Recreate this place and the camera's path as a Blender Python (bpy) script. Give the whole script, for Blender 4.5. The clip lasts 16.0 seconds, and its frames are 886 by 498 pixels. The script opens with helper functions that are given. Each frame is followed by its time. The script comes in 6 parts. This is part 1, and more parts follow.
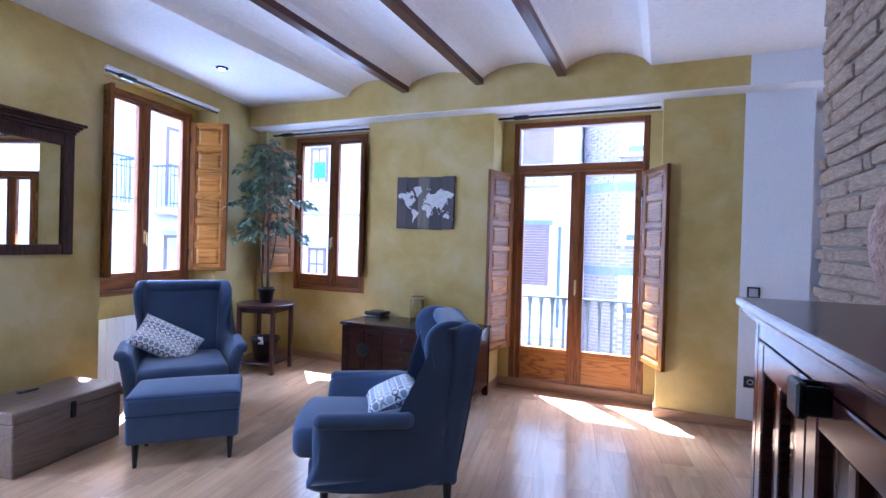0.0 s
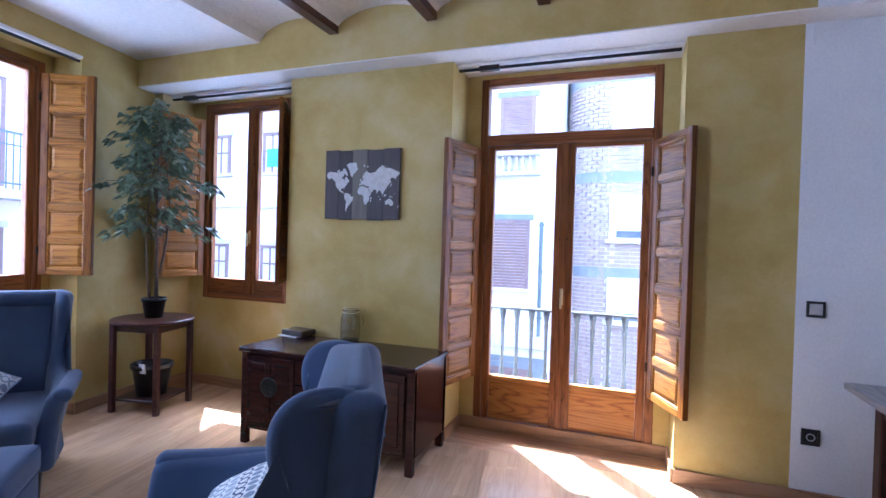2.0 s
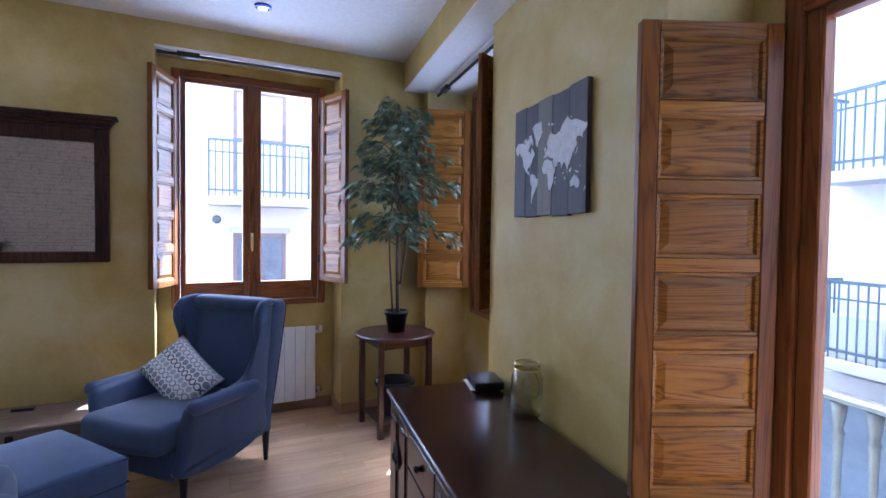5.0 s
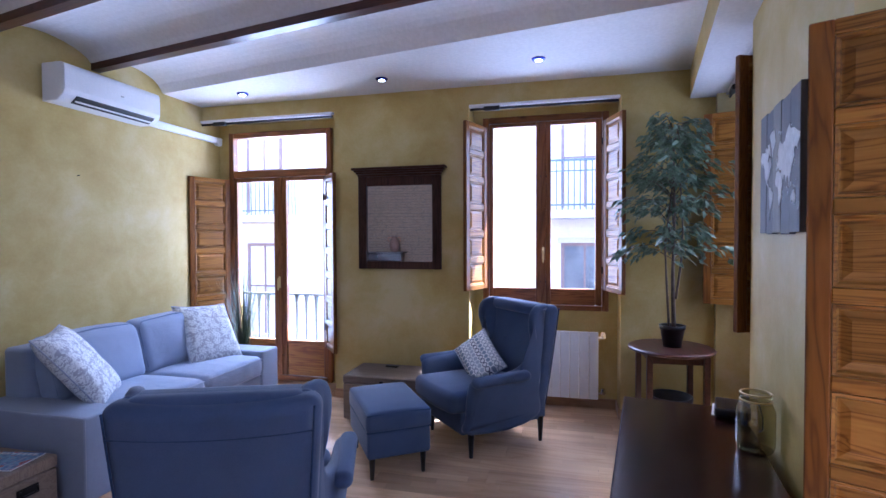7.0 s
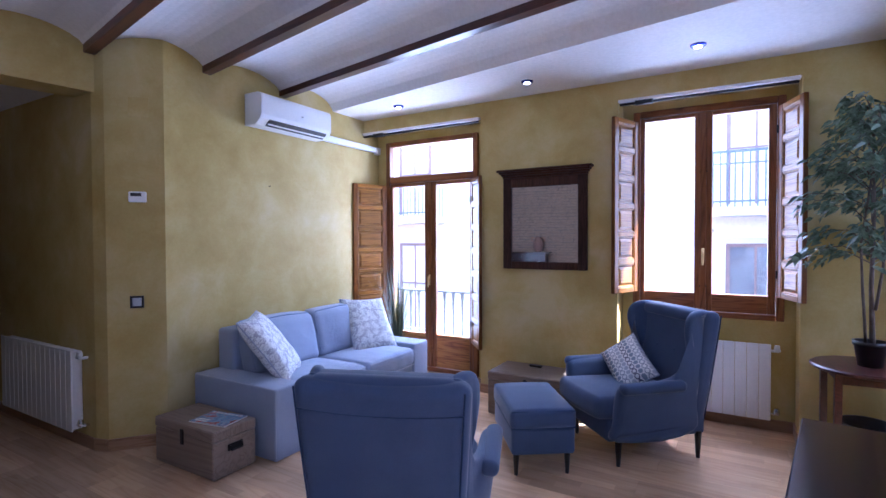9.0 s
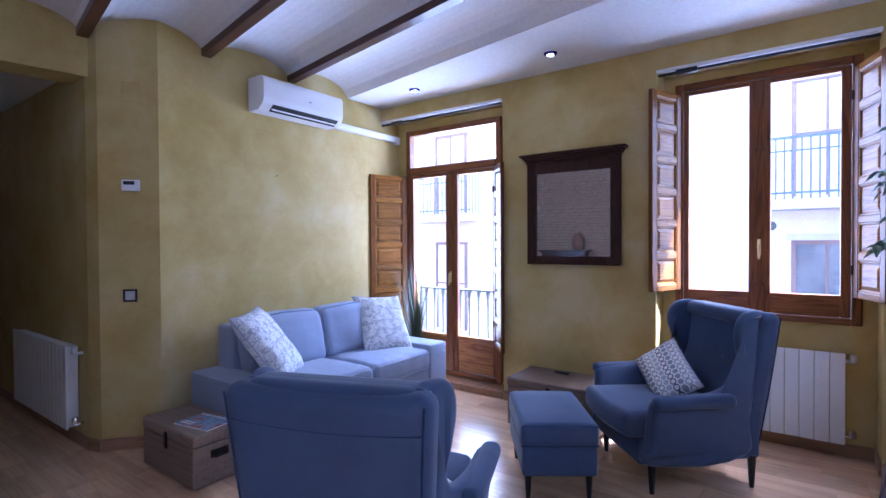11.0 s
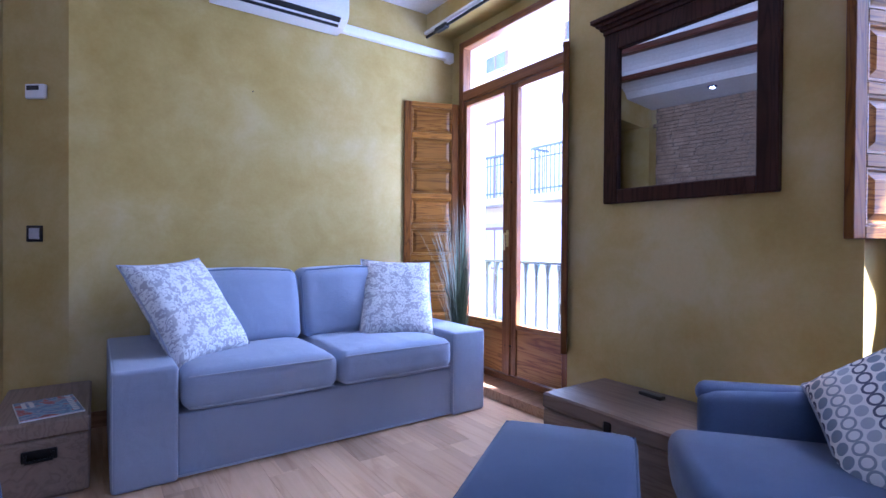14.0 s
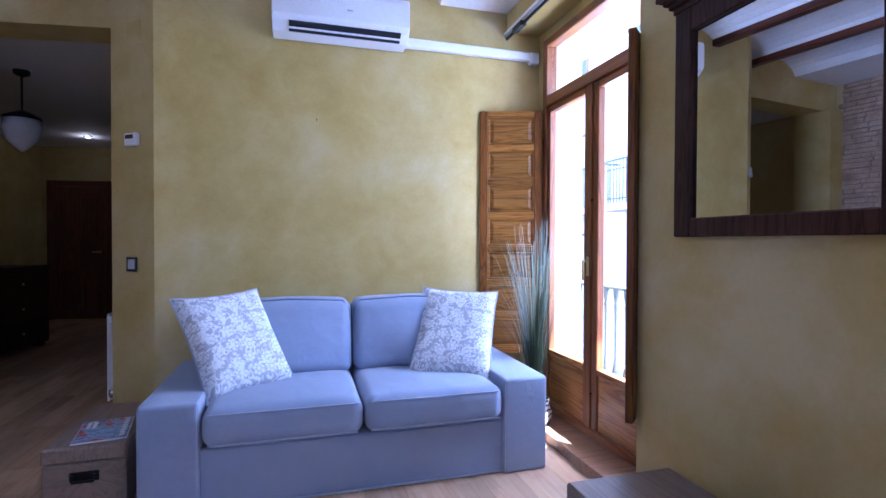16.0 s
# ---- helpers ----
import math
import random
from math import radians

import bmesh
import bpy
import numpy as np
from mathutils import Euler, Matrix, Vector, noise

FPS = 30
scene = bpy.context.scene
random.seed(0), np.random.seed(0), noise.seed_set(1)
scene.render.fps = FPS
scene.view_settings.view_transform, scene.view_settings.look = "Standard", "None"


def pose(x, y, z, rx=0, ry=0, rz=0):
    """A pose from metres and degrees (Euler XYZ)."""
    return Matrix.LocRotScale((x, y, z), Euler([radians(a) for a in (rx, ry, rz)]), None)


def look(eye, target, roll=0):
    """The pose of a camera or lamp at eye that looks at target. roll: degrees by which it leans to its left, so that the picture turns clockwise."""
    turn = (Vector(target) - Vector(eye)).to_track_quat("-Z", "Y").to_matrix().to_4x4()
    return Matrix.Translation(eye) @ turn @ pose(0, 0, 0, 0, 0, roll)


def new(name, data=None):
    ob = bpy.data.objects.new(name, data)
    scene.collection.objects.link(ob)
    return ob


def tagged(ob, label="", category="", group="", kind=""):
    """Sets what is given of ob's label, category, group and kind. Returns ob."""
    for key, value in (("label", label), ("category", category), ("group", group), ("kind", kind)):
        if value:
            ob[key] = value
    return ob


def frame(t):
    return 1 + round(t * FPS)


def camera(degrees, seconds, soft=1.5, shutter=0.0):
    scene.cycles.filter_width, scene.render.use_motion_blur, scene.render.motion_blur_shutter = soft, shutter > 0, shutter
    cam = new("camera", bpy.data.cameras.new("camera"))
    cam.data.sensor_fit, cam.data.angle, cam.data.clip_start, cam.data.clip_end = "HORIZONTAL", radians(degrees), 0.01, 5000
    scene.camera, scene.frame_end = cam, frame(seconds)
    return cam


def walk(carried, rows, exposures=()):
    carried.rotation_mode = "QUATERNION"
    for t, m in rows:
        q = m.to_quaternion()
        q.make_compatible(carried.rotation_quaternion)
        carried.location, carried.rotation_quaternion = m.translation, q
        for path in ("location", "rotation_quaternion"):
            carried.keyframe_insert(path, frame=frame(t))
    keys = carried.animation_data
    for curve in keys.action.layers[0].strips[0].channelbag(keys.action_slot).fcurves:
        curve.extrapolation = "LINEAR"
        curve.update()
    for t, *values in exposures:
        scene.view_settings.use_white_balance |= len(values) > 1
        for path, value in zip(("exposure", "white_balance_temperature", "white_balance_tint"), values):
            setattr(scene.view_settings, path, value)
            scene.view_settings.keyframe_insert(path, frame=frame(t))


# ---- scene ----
cam = camera(83.8, 16.0)
PATH = [
    (0, (0.29, 0.226, 1.354), (-0.478, 2.073, 1.337), 1.6),
    (0.5, (0.249, 0.43, 1.338), (-0.5, 2.284, 1.317), 1.6),
    (1, (0.152, 0.737, 1.339), (-0.555, 2.608, 1.318), 1.7),
    (1.5, (0.121, 1.062, 1.33), (-0.577, 2.937, 1.314), 1.7),
    (2, (0.095, 1.447, 1.347), (-0.608, 3.32, 1.325), 1.7),
    (2.5, (0.062, 1.836, 1.345), (-0.663, 3.7, 1.328), 1.7),
    (3, (0.11, 2.255, 1.378), (-0.775, 4.048, 1.349), 1.5),
    (3.5, (0.142, 2.604, 1.373), (-1.01, 4.238, 1.335), 1.3),
    (4, (0.136, 2.966, 1.403), (-1.323, 4.333, 1.351), 1.0),
    (4.2, (0.139, 3.114, 1.405), (-1.435, 4.347, 1.342), 0.6),
    (4.5, (0.127, 3.281, 1.41), (-1.596, 4.296, 1.356), 0.6),
    (4.7, (0.14, 3.381, 1.411), (-1.67, 4.23, 1.356), 0.7),
    (6.8, (0.509, 4.077, 1.489), (-1.382, 3.425, 1.446), -0.2),
    (7, (0.548, 4.105, 1.487), (-1.301, 3.345, 1.445), -0.2),
    (7.5, (0.628, 4.126, 1.483), (-1.131, 3.177, 1.443), -0.2),
    (8, (0.646, 4.126, 1.495), (-1.011, 3.007, 1.451), -0.3),
    (8.5, (0.634, 4.125, 1.481), (-0.962, 2.921, 1.444), -0.2),
    (9, (0.625, 4.132, 1.492), (-0.934, 2.879, 1.452), -0.2),
    (11.3, (0.063, 4.077, 1.357), (-1.355, 2.667, 1.327), -0.1),
    (11.5, (-0.021, 4.042, 1.32), (-1.433, 2.626, 1.286), 0.1),
    (12, (-0.612, 3.889, 1.282), (-1.939, 2.393, 1.249), 0.1),
    (12.5, (-1.245, 3.633, 1.245), (-2.33, 1.953, 1.213), 0.0),
    (13, (-1.499, 3.536, 1.099), (-2.447, 1.775, 1.074), 0.3),
    (13.5, (-1.511, 3.523, 1.038), (-2.432, 1.748, 1.016), 0.3),
    (14, (-1.521, 3.528, 1.007), (-2.414, 1.738, 0.989), 0.4),
    (14.5, (-1.526, 3.534, 1.005), (-2.402, 1.736, 0.988), 0.4),
    (15, (-1.612, 3.552, 1.054), (-2.476, 1.748, 1.035), 0.5),
    (15.5, (-1.758, 3.523, 1.093), (-2.596, 1.707, 1.072), 0.4),
    (16, (-2.222, 3.421, 1.194), (-2.486, 1.438, 1.164), 0.2),
]
walk(cam, [(t, look(eye, target, roll)) for t, eye, target, roll in PATH], [(0.0, 4.58, 4640, 17), (1.2, 4.48, 4720, 16), (2.5, 4.32, 4930, 15), (4.0, 4.09, 5000, 14), (7.0, 4.02, 4850, 21), (9.0, 4.14, 4830, 24), (12.0, 4.0, 4640, 25), (15.0, 3.98, 4590, 26), (16.0, 4.06, 4590, 26)])

# ---- light ----
SUN_WAY = Vector((0.195, -0.215, -0.40)).normalized()
world = bpy.data.worlds.new("sky")
scene.world = world
world.use_nodes = True
wn = world.node_tree
sky = wn.nodes.new("ShaderNodeTexSky")
sky.sky_type, sky.sun_disc = "NISHITA", False
sky.sun_elevation = math.asin(-SUN_WAY.z)
sky.dust_density, sky.ozone_density, sky.air_density = 6.0, 0.3, 0.8
sky.sun_rotation = math.atan2(-SUN_WAY.x, -SUN_WAY.y)
wn.links.new(sky.outputs[0], wn.nodes["Background"].inputs[0])
wn.nodes["Background"].inputs[1].default_value = 0.15
sun = new("sun", bpy.data.lights.new("sun", "SUN"))
sun.data.energy, sun.data.angle, sun.data.color = 3.0, radians(0.6), (1.0, 0.96, 0.9)
sun.matrix_world = look((0, 0, 20), Vector((0, 0, 20)) + SUN_WAY)

TILT = 8.5                                   # the side facade stands at this angle to the beams
UV = pose(-3.13, 0, 0, 0, 0, TILT)            # u: into the room from the side facade, v: along it


def window_light(m, w, h, energy, colour=(0.77, 0.85, 1.0)):
    """The sky's light in a window's opening; the lamp shines along its own -z."""
    lamp = new("skylight", bpy.data.lights.new("skylight", "AREA"))
    lamp.data.shape, lamp.data.size, lamp.data.size_y = "RECTANGLE", w, h
    lamp.data.energy, lamp.data.color = energy, colour
    lamp.matrix_world = m


SKYLIGHT = 0.10
window_light(pose(-0.33, 5.06, 1.45, 90, 0, 180), 1.05, 2.1, 6 * SKYLIGHT)
window_light(pose(-3.08, 5.06, 1.72, 90, 0, 180), 0.85, 1.45, 7 * SKYLIGHT)
window_light(UV @ pose(-0.86, 3.34, 1.80, 90, 0, -90), 1.5, 1.9, 54 * SKYLIGHT)
window_light(UV @ pose(-0.86, 0.71, 1.50, 90, 0, -90), 1.5, 2.3, 105 * SKYLIGHT)
window_light(pose(2.5, 5.15, 1.7, 90, 0, 180), 1.0, 1.4, 10 * SKYLIGHT)

hall_lamp = new("hall_downlight", bpy.data.lights.new("hall_downlight", "POINT"))
hall_lamp.data.energy, hall_lamp.data.color, hall_lamp.data.shadow_soft_size = 0.07, (1.0, 0.82, 0.62), 0.03
hall_lamp.matrix_world = pose(1.66, -3.85, 2.53)

# ---- materials ----


def nodes_of(name, rough=0.5, metal=0.0, spec=0.5):
    m = bpy.data.materials.new(name)
    m.use_nodes = True
    n = m.node_tree.nodes
    b = n["Principled BSDF"]
    b.inputs["Roughness"].default_value, b.inputs["Metallic"].default_value = rough, metal
    b.inputs["Specular IOR Level"].default_value = spec
    return m, m.node_tree, n, m.node_tree.links, b


def coords(nt, scale=(1, 1, 1), vary=True, rot=(0, 0, 0)):
    """Object coordinates, shifted at random from object to object."""
    tc, mp = nt.nodes.new("ShaderNodeTexCoord"), nt.nodes.new("ShaderNodeMapping")
    mp.inputs["Scale"].default_value, mp.inputs["Rotation"].default_value = scale, rot
    nt.links.new(tc.outputs["Object"], mp.inputs["Vector"])
    if vary:
        oi, mu = nt.nodes.new("ShaderNodeObjectInfo"), nt.nodes.new("ShaderNodeMath")
        mu.operation = "MULTIPLY"
        mu.inputs[1].default_value = 37.0
        nt.links.new(oi.outputs["Random"], mu.inputs[0])
        nt.links.new(mu.outputs[0], mp.inputs["Location"])
    return mp.outputs[0]


def noise_of(nt, vec, scale, detail=4, rough=0.55, distort=0.0):
    t = nt.nodes.new("ShaderNodeTexNoise")
    t.inputs["Scale"].default_value, t.inputs["Detail"].default_value = scale, detail
    t.inputs["Roughness"].default_value, t.inputs["Distortion"].default_value = rough, distort
    nt.links.new(vec, t.inputs["Vector"])
    return t.outputs["Fac"]


def ramp_of(nt, fac, stops):
    r = nt.nodes.new("ShaderNodeValToRGB")
    e = r.color_ramp.elements
    while len(e) < len(stops):
        e.new(0.5)
    for el, (p, c) in zip(e, stops):
        el.position, el.color = p, (*c, 1)
    nt.links.new(fac, r.inputs[0])
    return r.outputs[0]


def mix_of(nt, fac, a, b, mode="MIX"):
    m = nt.nodes.new("ShaderNodeMix")
    m.data_type, m.blend_type = "RGBA", mode
    for i, v in ((0, fac), (6, a), (7, b)):
        if isinstance(v, (int, float)):
            m.inputs[i].default_value = v
        elif isinstance(v, tuple):
            m.inputs[i].default_value = (*v, 1)
        else:
            nt.links.new(v, m.inputs[i])
    return m.outputs[2]


def math_of(nt, op, a, b=None):
    m = nt.nodes.new("ShaderNodeMath")
    m.operation = op
    for i, v in ((0, a), (1, b)):
        if v is None:
            continue
        if isinstance(v, (int, float)):
            m.inputs[i].default_value = v
        else:
            nt.links.new(v, m.inputs[i])
    return m.outputs[0]


def bump_of(nt, b, height, strength, dist=0.01):
    bp = nt.nodes.new("ShaderNodeBump")
    bp.inputs["Strength"].default_value, bp.inputs["Distance"].default_value = strength, dist
    nt.links.new(height, bp.inputs["Height"])
    nt.links.new(bp.outputs[0], b.inputs["Normal"])


def mottled(name, dark, light, scale=2.0, grain=60.0, rough=0.6, bump=0.15, metal=0.0, spec=0.4, lo=0.35, hi=0.65, dist=0.004):
    """A surface with broad stains and a fine grain."""
    m, nt, n, l, b = nodes_of(name, rough, metal, spec)
    v = coords(nt)
    big = noise_of(nt, v, scale, 5, 0.6, 0.4)
    fine = noise_of(nt, v, grain, 3)
    c = ramp_of(nt, big, [(lo, dark), (hi, light)])
    c = mix_of(nt, 0.22, c, ramp_of(nt, fine, [(0.3, tuple(x * 0.75 for x in dark)), (0.7, tuple(min(1, x * 1.15) for x in light))]))
    l.new(c, b.inputs["Base Color"])
    rr = nt.nodes.new("ShaderNodeMapRange")
    rr.inputs[3].default_value, rr.inputs[4].default_value = rough * 0.85, min(1, rough * 1.15)
    l.new(big, rr.inputs[0])
    l.new(rr.outputs[0], b.inputs["Roughness"])
    bump_of(nt, b, fine, bump, dist)
    return m


def plaster(name, stops, bump=0.12):
    """Colour-washed plaster: trowel clouds at two scales, little pits."""
    m, nt, n, l, b = nodes_of(name, 0.62, 0.0, 0.35)
    v = coords(nt, vary=False)
    clouds = noise_of(nt, v, 0.8, 6, 0.62, 0.3)
    patch = noise_of(nt, v, 3.2, 5, 0.6, 0.4)
    fine = noise_of(nt, v, 55, 4, 0.6)
    f = math_of(nt, "ADD", math_of(nt, "MULTIPLY", clouds, 0.62), math_of(nt, "MULTIPLY", patch, 0.38))
    c = ramp_of(nt, f, stops)
    l.new(mix_of(nt, 0.03, c, ramp_of(nt, fine, [(0.35, (0.2, 0.15, 0.05)), (0.65, (0.9, 0.8, 0.5))])), b.inputs["Base Color"])
    h = math_of(nt, "ADD", math_of(nt, "MULTIPLY", patch, 1.6), math_of(nt, "MULTIPLY", fine, 0.16))
    bump_of(nt, b, h, bump, 0.006)
    return m


def wood(name, pale, mid, dark, axis="Z", rings=14.0, rough=0.36, knots=True, bump=0.12, spec=0.5, vary=0.35):
    """Grain drawn out along an axis of the piece, with darker late-wood lines and knots."""
    m, nt, n, l, b = nodes_of(name, rough, 0.0, spec)
    s = {"X": (0.07, 1, 1), "Y": (1, 0.07, 1), "Z": (1, 1, 0.07)}[axis]
    v = coords(nt, s)
    warp = noise_of(nt, v, 5.0, 4, 0.5, 1.2)
    lines = math_of(nt, "FRACT", math_of(nt, "MULTIPLY", warp, rings))
    tri = math_of(nt, "ABSOLUTE", math_of(nt, "SUBTRACT", lines, 0.5))
    c = ramp_of(nt, tri, [(0.03, dark), (0.17, mid), (0.45, pale)])
    fib = noise_of(nt, v, 90, 4, 0.7)
    c = mix_of(nt, 0.30, c, ramp_of(nt, fib, [(0.3, dark), (0.7, pale)]))
    oi = nt.nodes.new("ShaderNodeObjectInfo")
    tone = math_of(nt, "ADD", math_of(nt, "MULTIPLY", oi.outputs["Random"], vary), 1 - vary / 2)
    hsv = nt.nodes.new("ShaderNodeHueSaturation")
    l.new(tone, hsv.inputs["Value"])
    l.new(c, hsv.inputs["Color"])
    out = hsv.outputs[0]
    if knots:
        k = nt.nodes.new("ShaderNodeTexVoronoi")
        k.inputs["Scale"].default_value = 3.1
        s2 = {"X": (0.45, 1, 1), "Y": (1, 0.45, 1), "Z": (1, 1, 0.45)}[axis]
        l.new(coords(nt, s2), k.inputs["Vector"])
        kf = ramp_of(nt, k.outputs["Distance"], [(0.03, (1, 1, 1)), (0.075, (0, 0, 0))])
        out = mix_of(nt, kf, out, tuple(x * 0.55 for x in dark))
    l.new(out, b.inputs["Base Color"])
    bump_of(nt, b, math_of(nt, "ADD", fib, tri), bump, 0.002)
    return m


def fabric(name, dark, light, weave=900.0, rough=0.9, fold=0.0):
    m, nt, n, l, b = nodes_of(name, rough, 0.0, 0.2)
    v = coords(nt)
    big = noise_of(nt, v, 4.0, 4, 0.6)
    thread = noise_of(nt, v, weave * 0.35, 2, 0.6)
    c = ramp_of(nt, big, [(0.3, dark), (0.7, light)])
    l.new(mix_of(nt, 0.35, c, ramp_of(nt, thread, [(0.3, tuple(x * 0.6 for x in dark)), (0.7, tuple(min(1, x * 1.25) for x in light))])), b.inputs["Base Color"])
    b.inputs["Sheen Weight"].default_value, b.inputs["Sheen Roughness"].default_value = 0.25, 0.4
    h = math_of(nt, "ADD", math_of(nt, "MULTIPLY", thread, 0.3), math_of(nt, "MULTIPLY", noise_of(nt, v, 9.0, 3, 0.6, 0.8), fold))
    bump_of(nt, b, h, 0.35, 0.004 if not fold else 0.012)
    return m


def ring_fabric(name):
    """White cotton printed with a net of blue-grey rings."""
    m, nt, n, l, b = nodes_of(name, 0.9, 0, 0.2)
    tc = nt.nodes.new("ShaderNodeTexCoord")
    sep = nt.nodes.new("ShaderNodeSeparateXYZ")
    l.new(tc.outputs["Object"], sep.inputs[0])
    x, y = math_of(nt, "MULTIPLY", sep.outputs[0], 25.0), math_of(nt, "MULTIPLY", sep.outputs[1], 25.0)
    row = math_of(nt, "FLOOR", y)
    off = math_of(nt, "MULTIPLY", math_of(nt, "MODULO", row, 2.0), 0.5)
    xs = math_of(nt, "ADD", x, off)
    fx = math_of(nt, "SUBTRACT", math_of(nt, "FRACT", xs), 0.5)
    fy = math_of(nt, "SUBTRACT", math_of(nt, "FRACT", y), 0.5)
    d = math_of(nt, "SQRT", math_of(nt, "ADD", math_of(nt, "MULTIPLY", fx, fx), math_of(nt, "MULTIPLY", fy, fy)))
    ring = math_of(nt, "LESS_THAN", math_of(nt, "ABSOLUTE", math_of(nt, "SUBTRACT", d, 0.42)), 0.085)
    disc = math_of(nt, "LESS_THAN", d, 0.42)
    kind = math_of(nt, "FLOORED_MODULO", row, 4.0)
    dark_row, full_a, full_b = (math_of(nt, "COMPARE", kind, k) for k in (0.0, 1.0, 3.0))
    for q in (dark_row, full_a, full_b):
        q.node.inputs[2].default_value = 0.1
    open_row = math_of(nt, "SUBTRACT", 1.0, math_of(nt, "MINIMUM", math_of(nt, "ADD", full_a, full_b), 1.0))
    tone = mix_of(nt, dark_row, (0.33, 0.37, 0.44), (0.115, 0.125, 0.19))
    c = mix_of(nt, math_of(nt, "MULTIPLY", ring, open_row), (0.80, 0.80, 0.81), tone)
    c = mix_of(nt, math_of(nt, "MULTIPLY", disc, full_a), c, (0.27, 0.32, 0.40))
    c = mix_of(nt, math_of(nt, "MULTIPLY", disc, full_b), c, (0.45, 0.49, 0.56))
    l.new(c, b.inputs["Base Color"])
    bump_of(nt, b, noise_of(nt, tc.outputs["Object"], 300, 2), 0.3, 0.003)
    return m


def damask_fabric(name):
    """Grey cotton with white curling leaves."""
    m, nt, n, l, b = nodes_of(name, 0.85, 0, 0.2)
    v = coords(nt, vary=False)
    sep = nt.nodes.new("ShaderNodeSeparateXYZ")
    flat = nt.nodes.new("ShaderNodeCombineXYZ")
    l.new(v, sep.inputs[0])
    l.new(sep.outputs[0], flat.inputs[0])
    l.new(sep.outputs[1], flat.inputs[1])

    def rosettes(scale, petals, size, deep):
        """Petalled flowers strewn in cells, hollowed by a ring."""
        w = nt.nodes.new("ShaderNodeTexVoronoi")
        w.voronoi_dimensions = "2D"
        w.inputs["Scale"].default_value, w.inputs["Randomness"].default_value = scale, 0.55
        l.new(flat.outputs[0], w.inputs["Vector"])
        off = nt.nodes.new("ShaderNodeVectorMath")
        off.operation = "SUBTRACT"
        l.new(flat.outputs[0], off.inputs[0])
        l.new(w.outputs["Position"], off.inputs[1])
        q = nt.nodes.new("ShaderNodeSeparateXYZ")
        l.new(off.outputs[0], q.inputs[0])
        ang = math_of(nt, "ADD", math_of(nt, "ARCTAN2", q.outputs[1], q.outputs[0]), math_of(nt, "MULTIPLY", w.outputs["Distance"], 2.2))
        lobe = math_of(nt, "ABSOLUTE", math_of(nt, "COSINE", math_of(nt, "MULTIPLY", ang, petals / 2)))
        rim = math_of(nt, "ADD", math_of(nt, "MULTIPLY", lobe, size * deep), size * (1 - deep))
        inside = math_of(nt, "LESS_THAN", w.outputs["Distance"], rim)
        vein = math_of(nt, "GREATER_THAN", math_of(nt, "ABSOLUTE", math_of(nt, "SUBTRACT", w.outputs["Distance"], math_of(nt, "MULTIPLY", rim, 0.52))), 0.035)
        return math_of(nt, "MULTIPLY", inside, vein)
    vine = math_of(nt, "LESS_THAN", math_of(nt, "ABSOLUTE", math_of(nt, "SUBTRACT", noise_of(nt, v, 13, 2, 0.5, 1.4), 0.5)), 0.030)
    f = math_of(nt, "MAXIMUM", math_of(nt, "MAXIMUM", rosettes(12.5, 7, 0.40, 0.45), rosettes(31.0, 3, 0.32, 0.7)), vine)
    l.new(mix_of(nt, f, (0.44, 0.45, 0.50), (0.77, 0.79, 0.80)), b.inputs["Base Color"])
    bump_of(nt, b, math_of(nt, "ADD", math_of(nt, "MULTIPLY", noise_of(nt, v, 300, 2), 0.4), f), 0.25, 0.002)
    return m


def clear_glass(name, tint=(1, 1, 1), gloss=0.08):
    m = bpy.data.materials.new(name)
    m.use_nodes = True
    nt = m.node_tree
    n, l = nt.nodes, nt.links
    n.remove(n["Principled BSDF"])
    tr, gl, mx, fr = n.new("ShaderNodeBsdfTransparent"), n.new("ShaderNodeBsdfGlossy"), n.new("ShaderNodeMixShader"), n.new("ShaderNodeLayerWeight")
    tr.inputs[0].default_value = (*tint, 1)
    gl.inputs["Roughness"].default_value = gloss
    power, scaled = n.new("ShaderNodeMath"), n.new("ShaderNodeMath")
    power.operation, scaled.operation = "POWER", "MULTIPLY_ADD"
    power.inputs[1].default_value, scaled.inputs[1].default_value, scaled.inputs[2].default_value = 6.0, 0.5, 0.02
    l.new(fr.outputs["Facing"], power.inputs[0])
    l.new(power.outputs[0], scaled.inputs[0])
    l.new(scaled.outputs[0], mx.inputs[0])
    l.new(tr.outputs[0], mx.inputs[1])
    l.new(gl.outputs[0], mx.inputs[2])
    l.new(mx.outputs[0], n["Material Output"].inputs["Surface"])
    return m


def glowing(name, colour, strength):
    m, nt, n, l, b = nodes_of(name)
    b.inputs["Base Color"].default_value = (*colour, 1)
    b.inputs["Emission Color"].default_value, b.inputs["Emission Strength"].default_value = (*colour, 1), strength
    return m


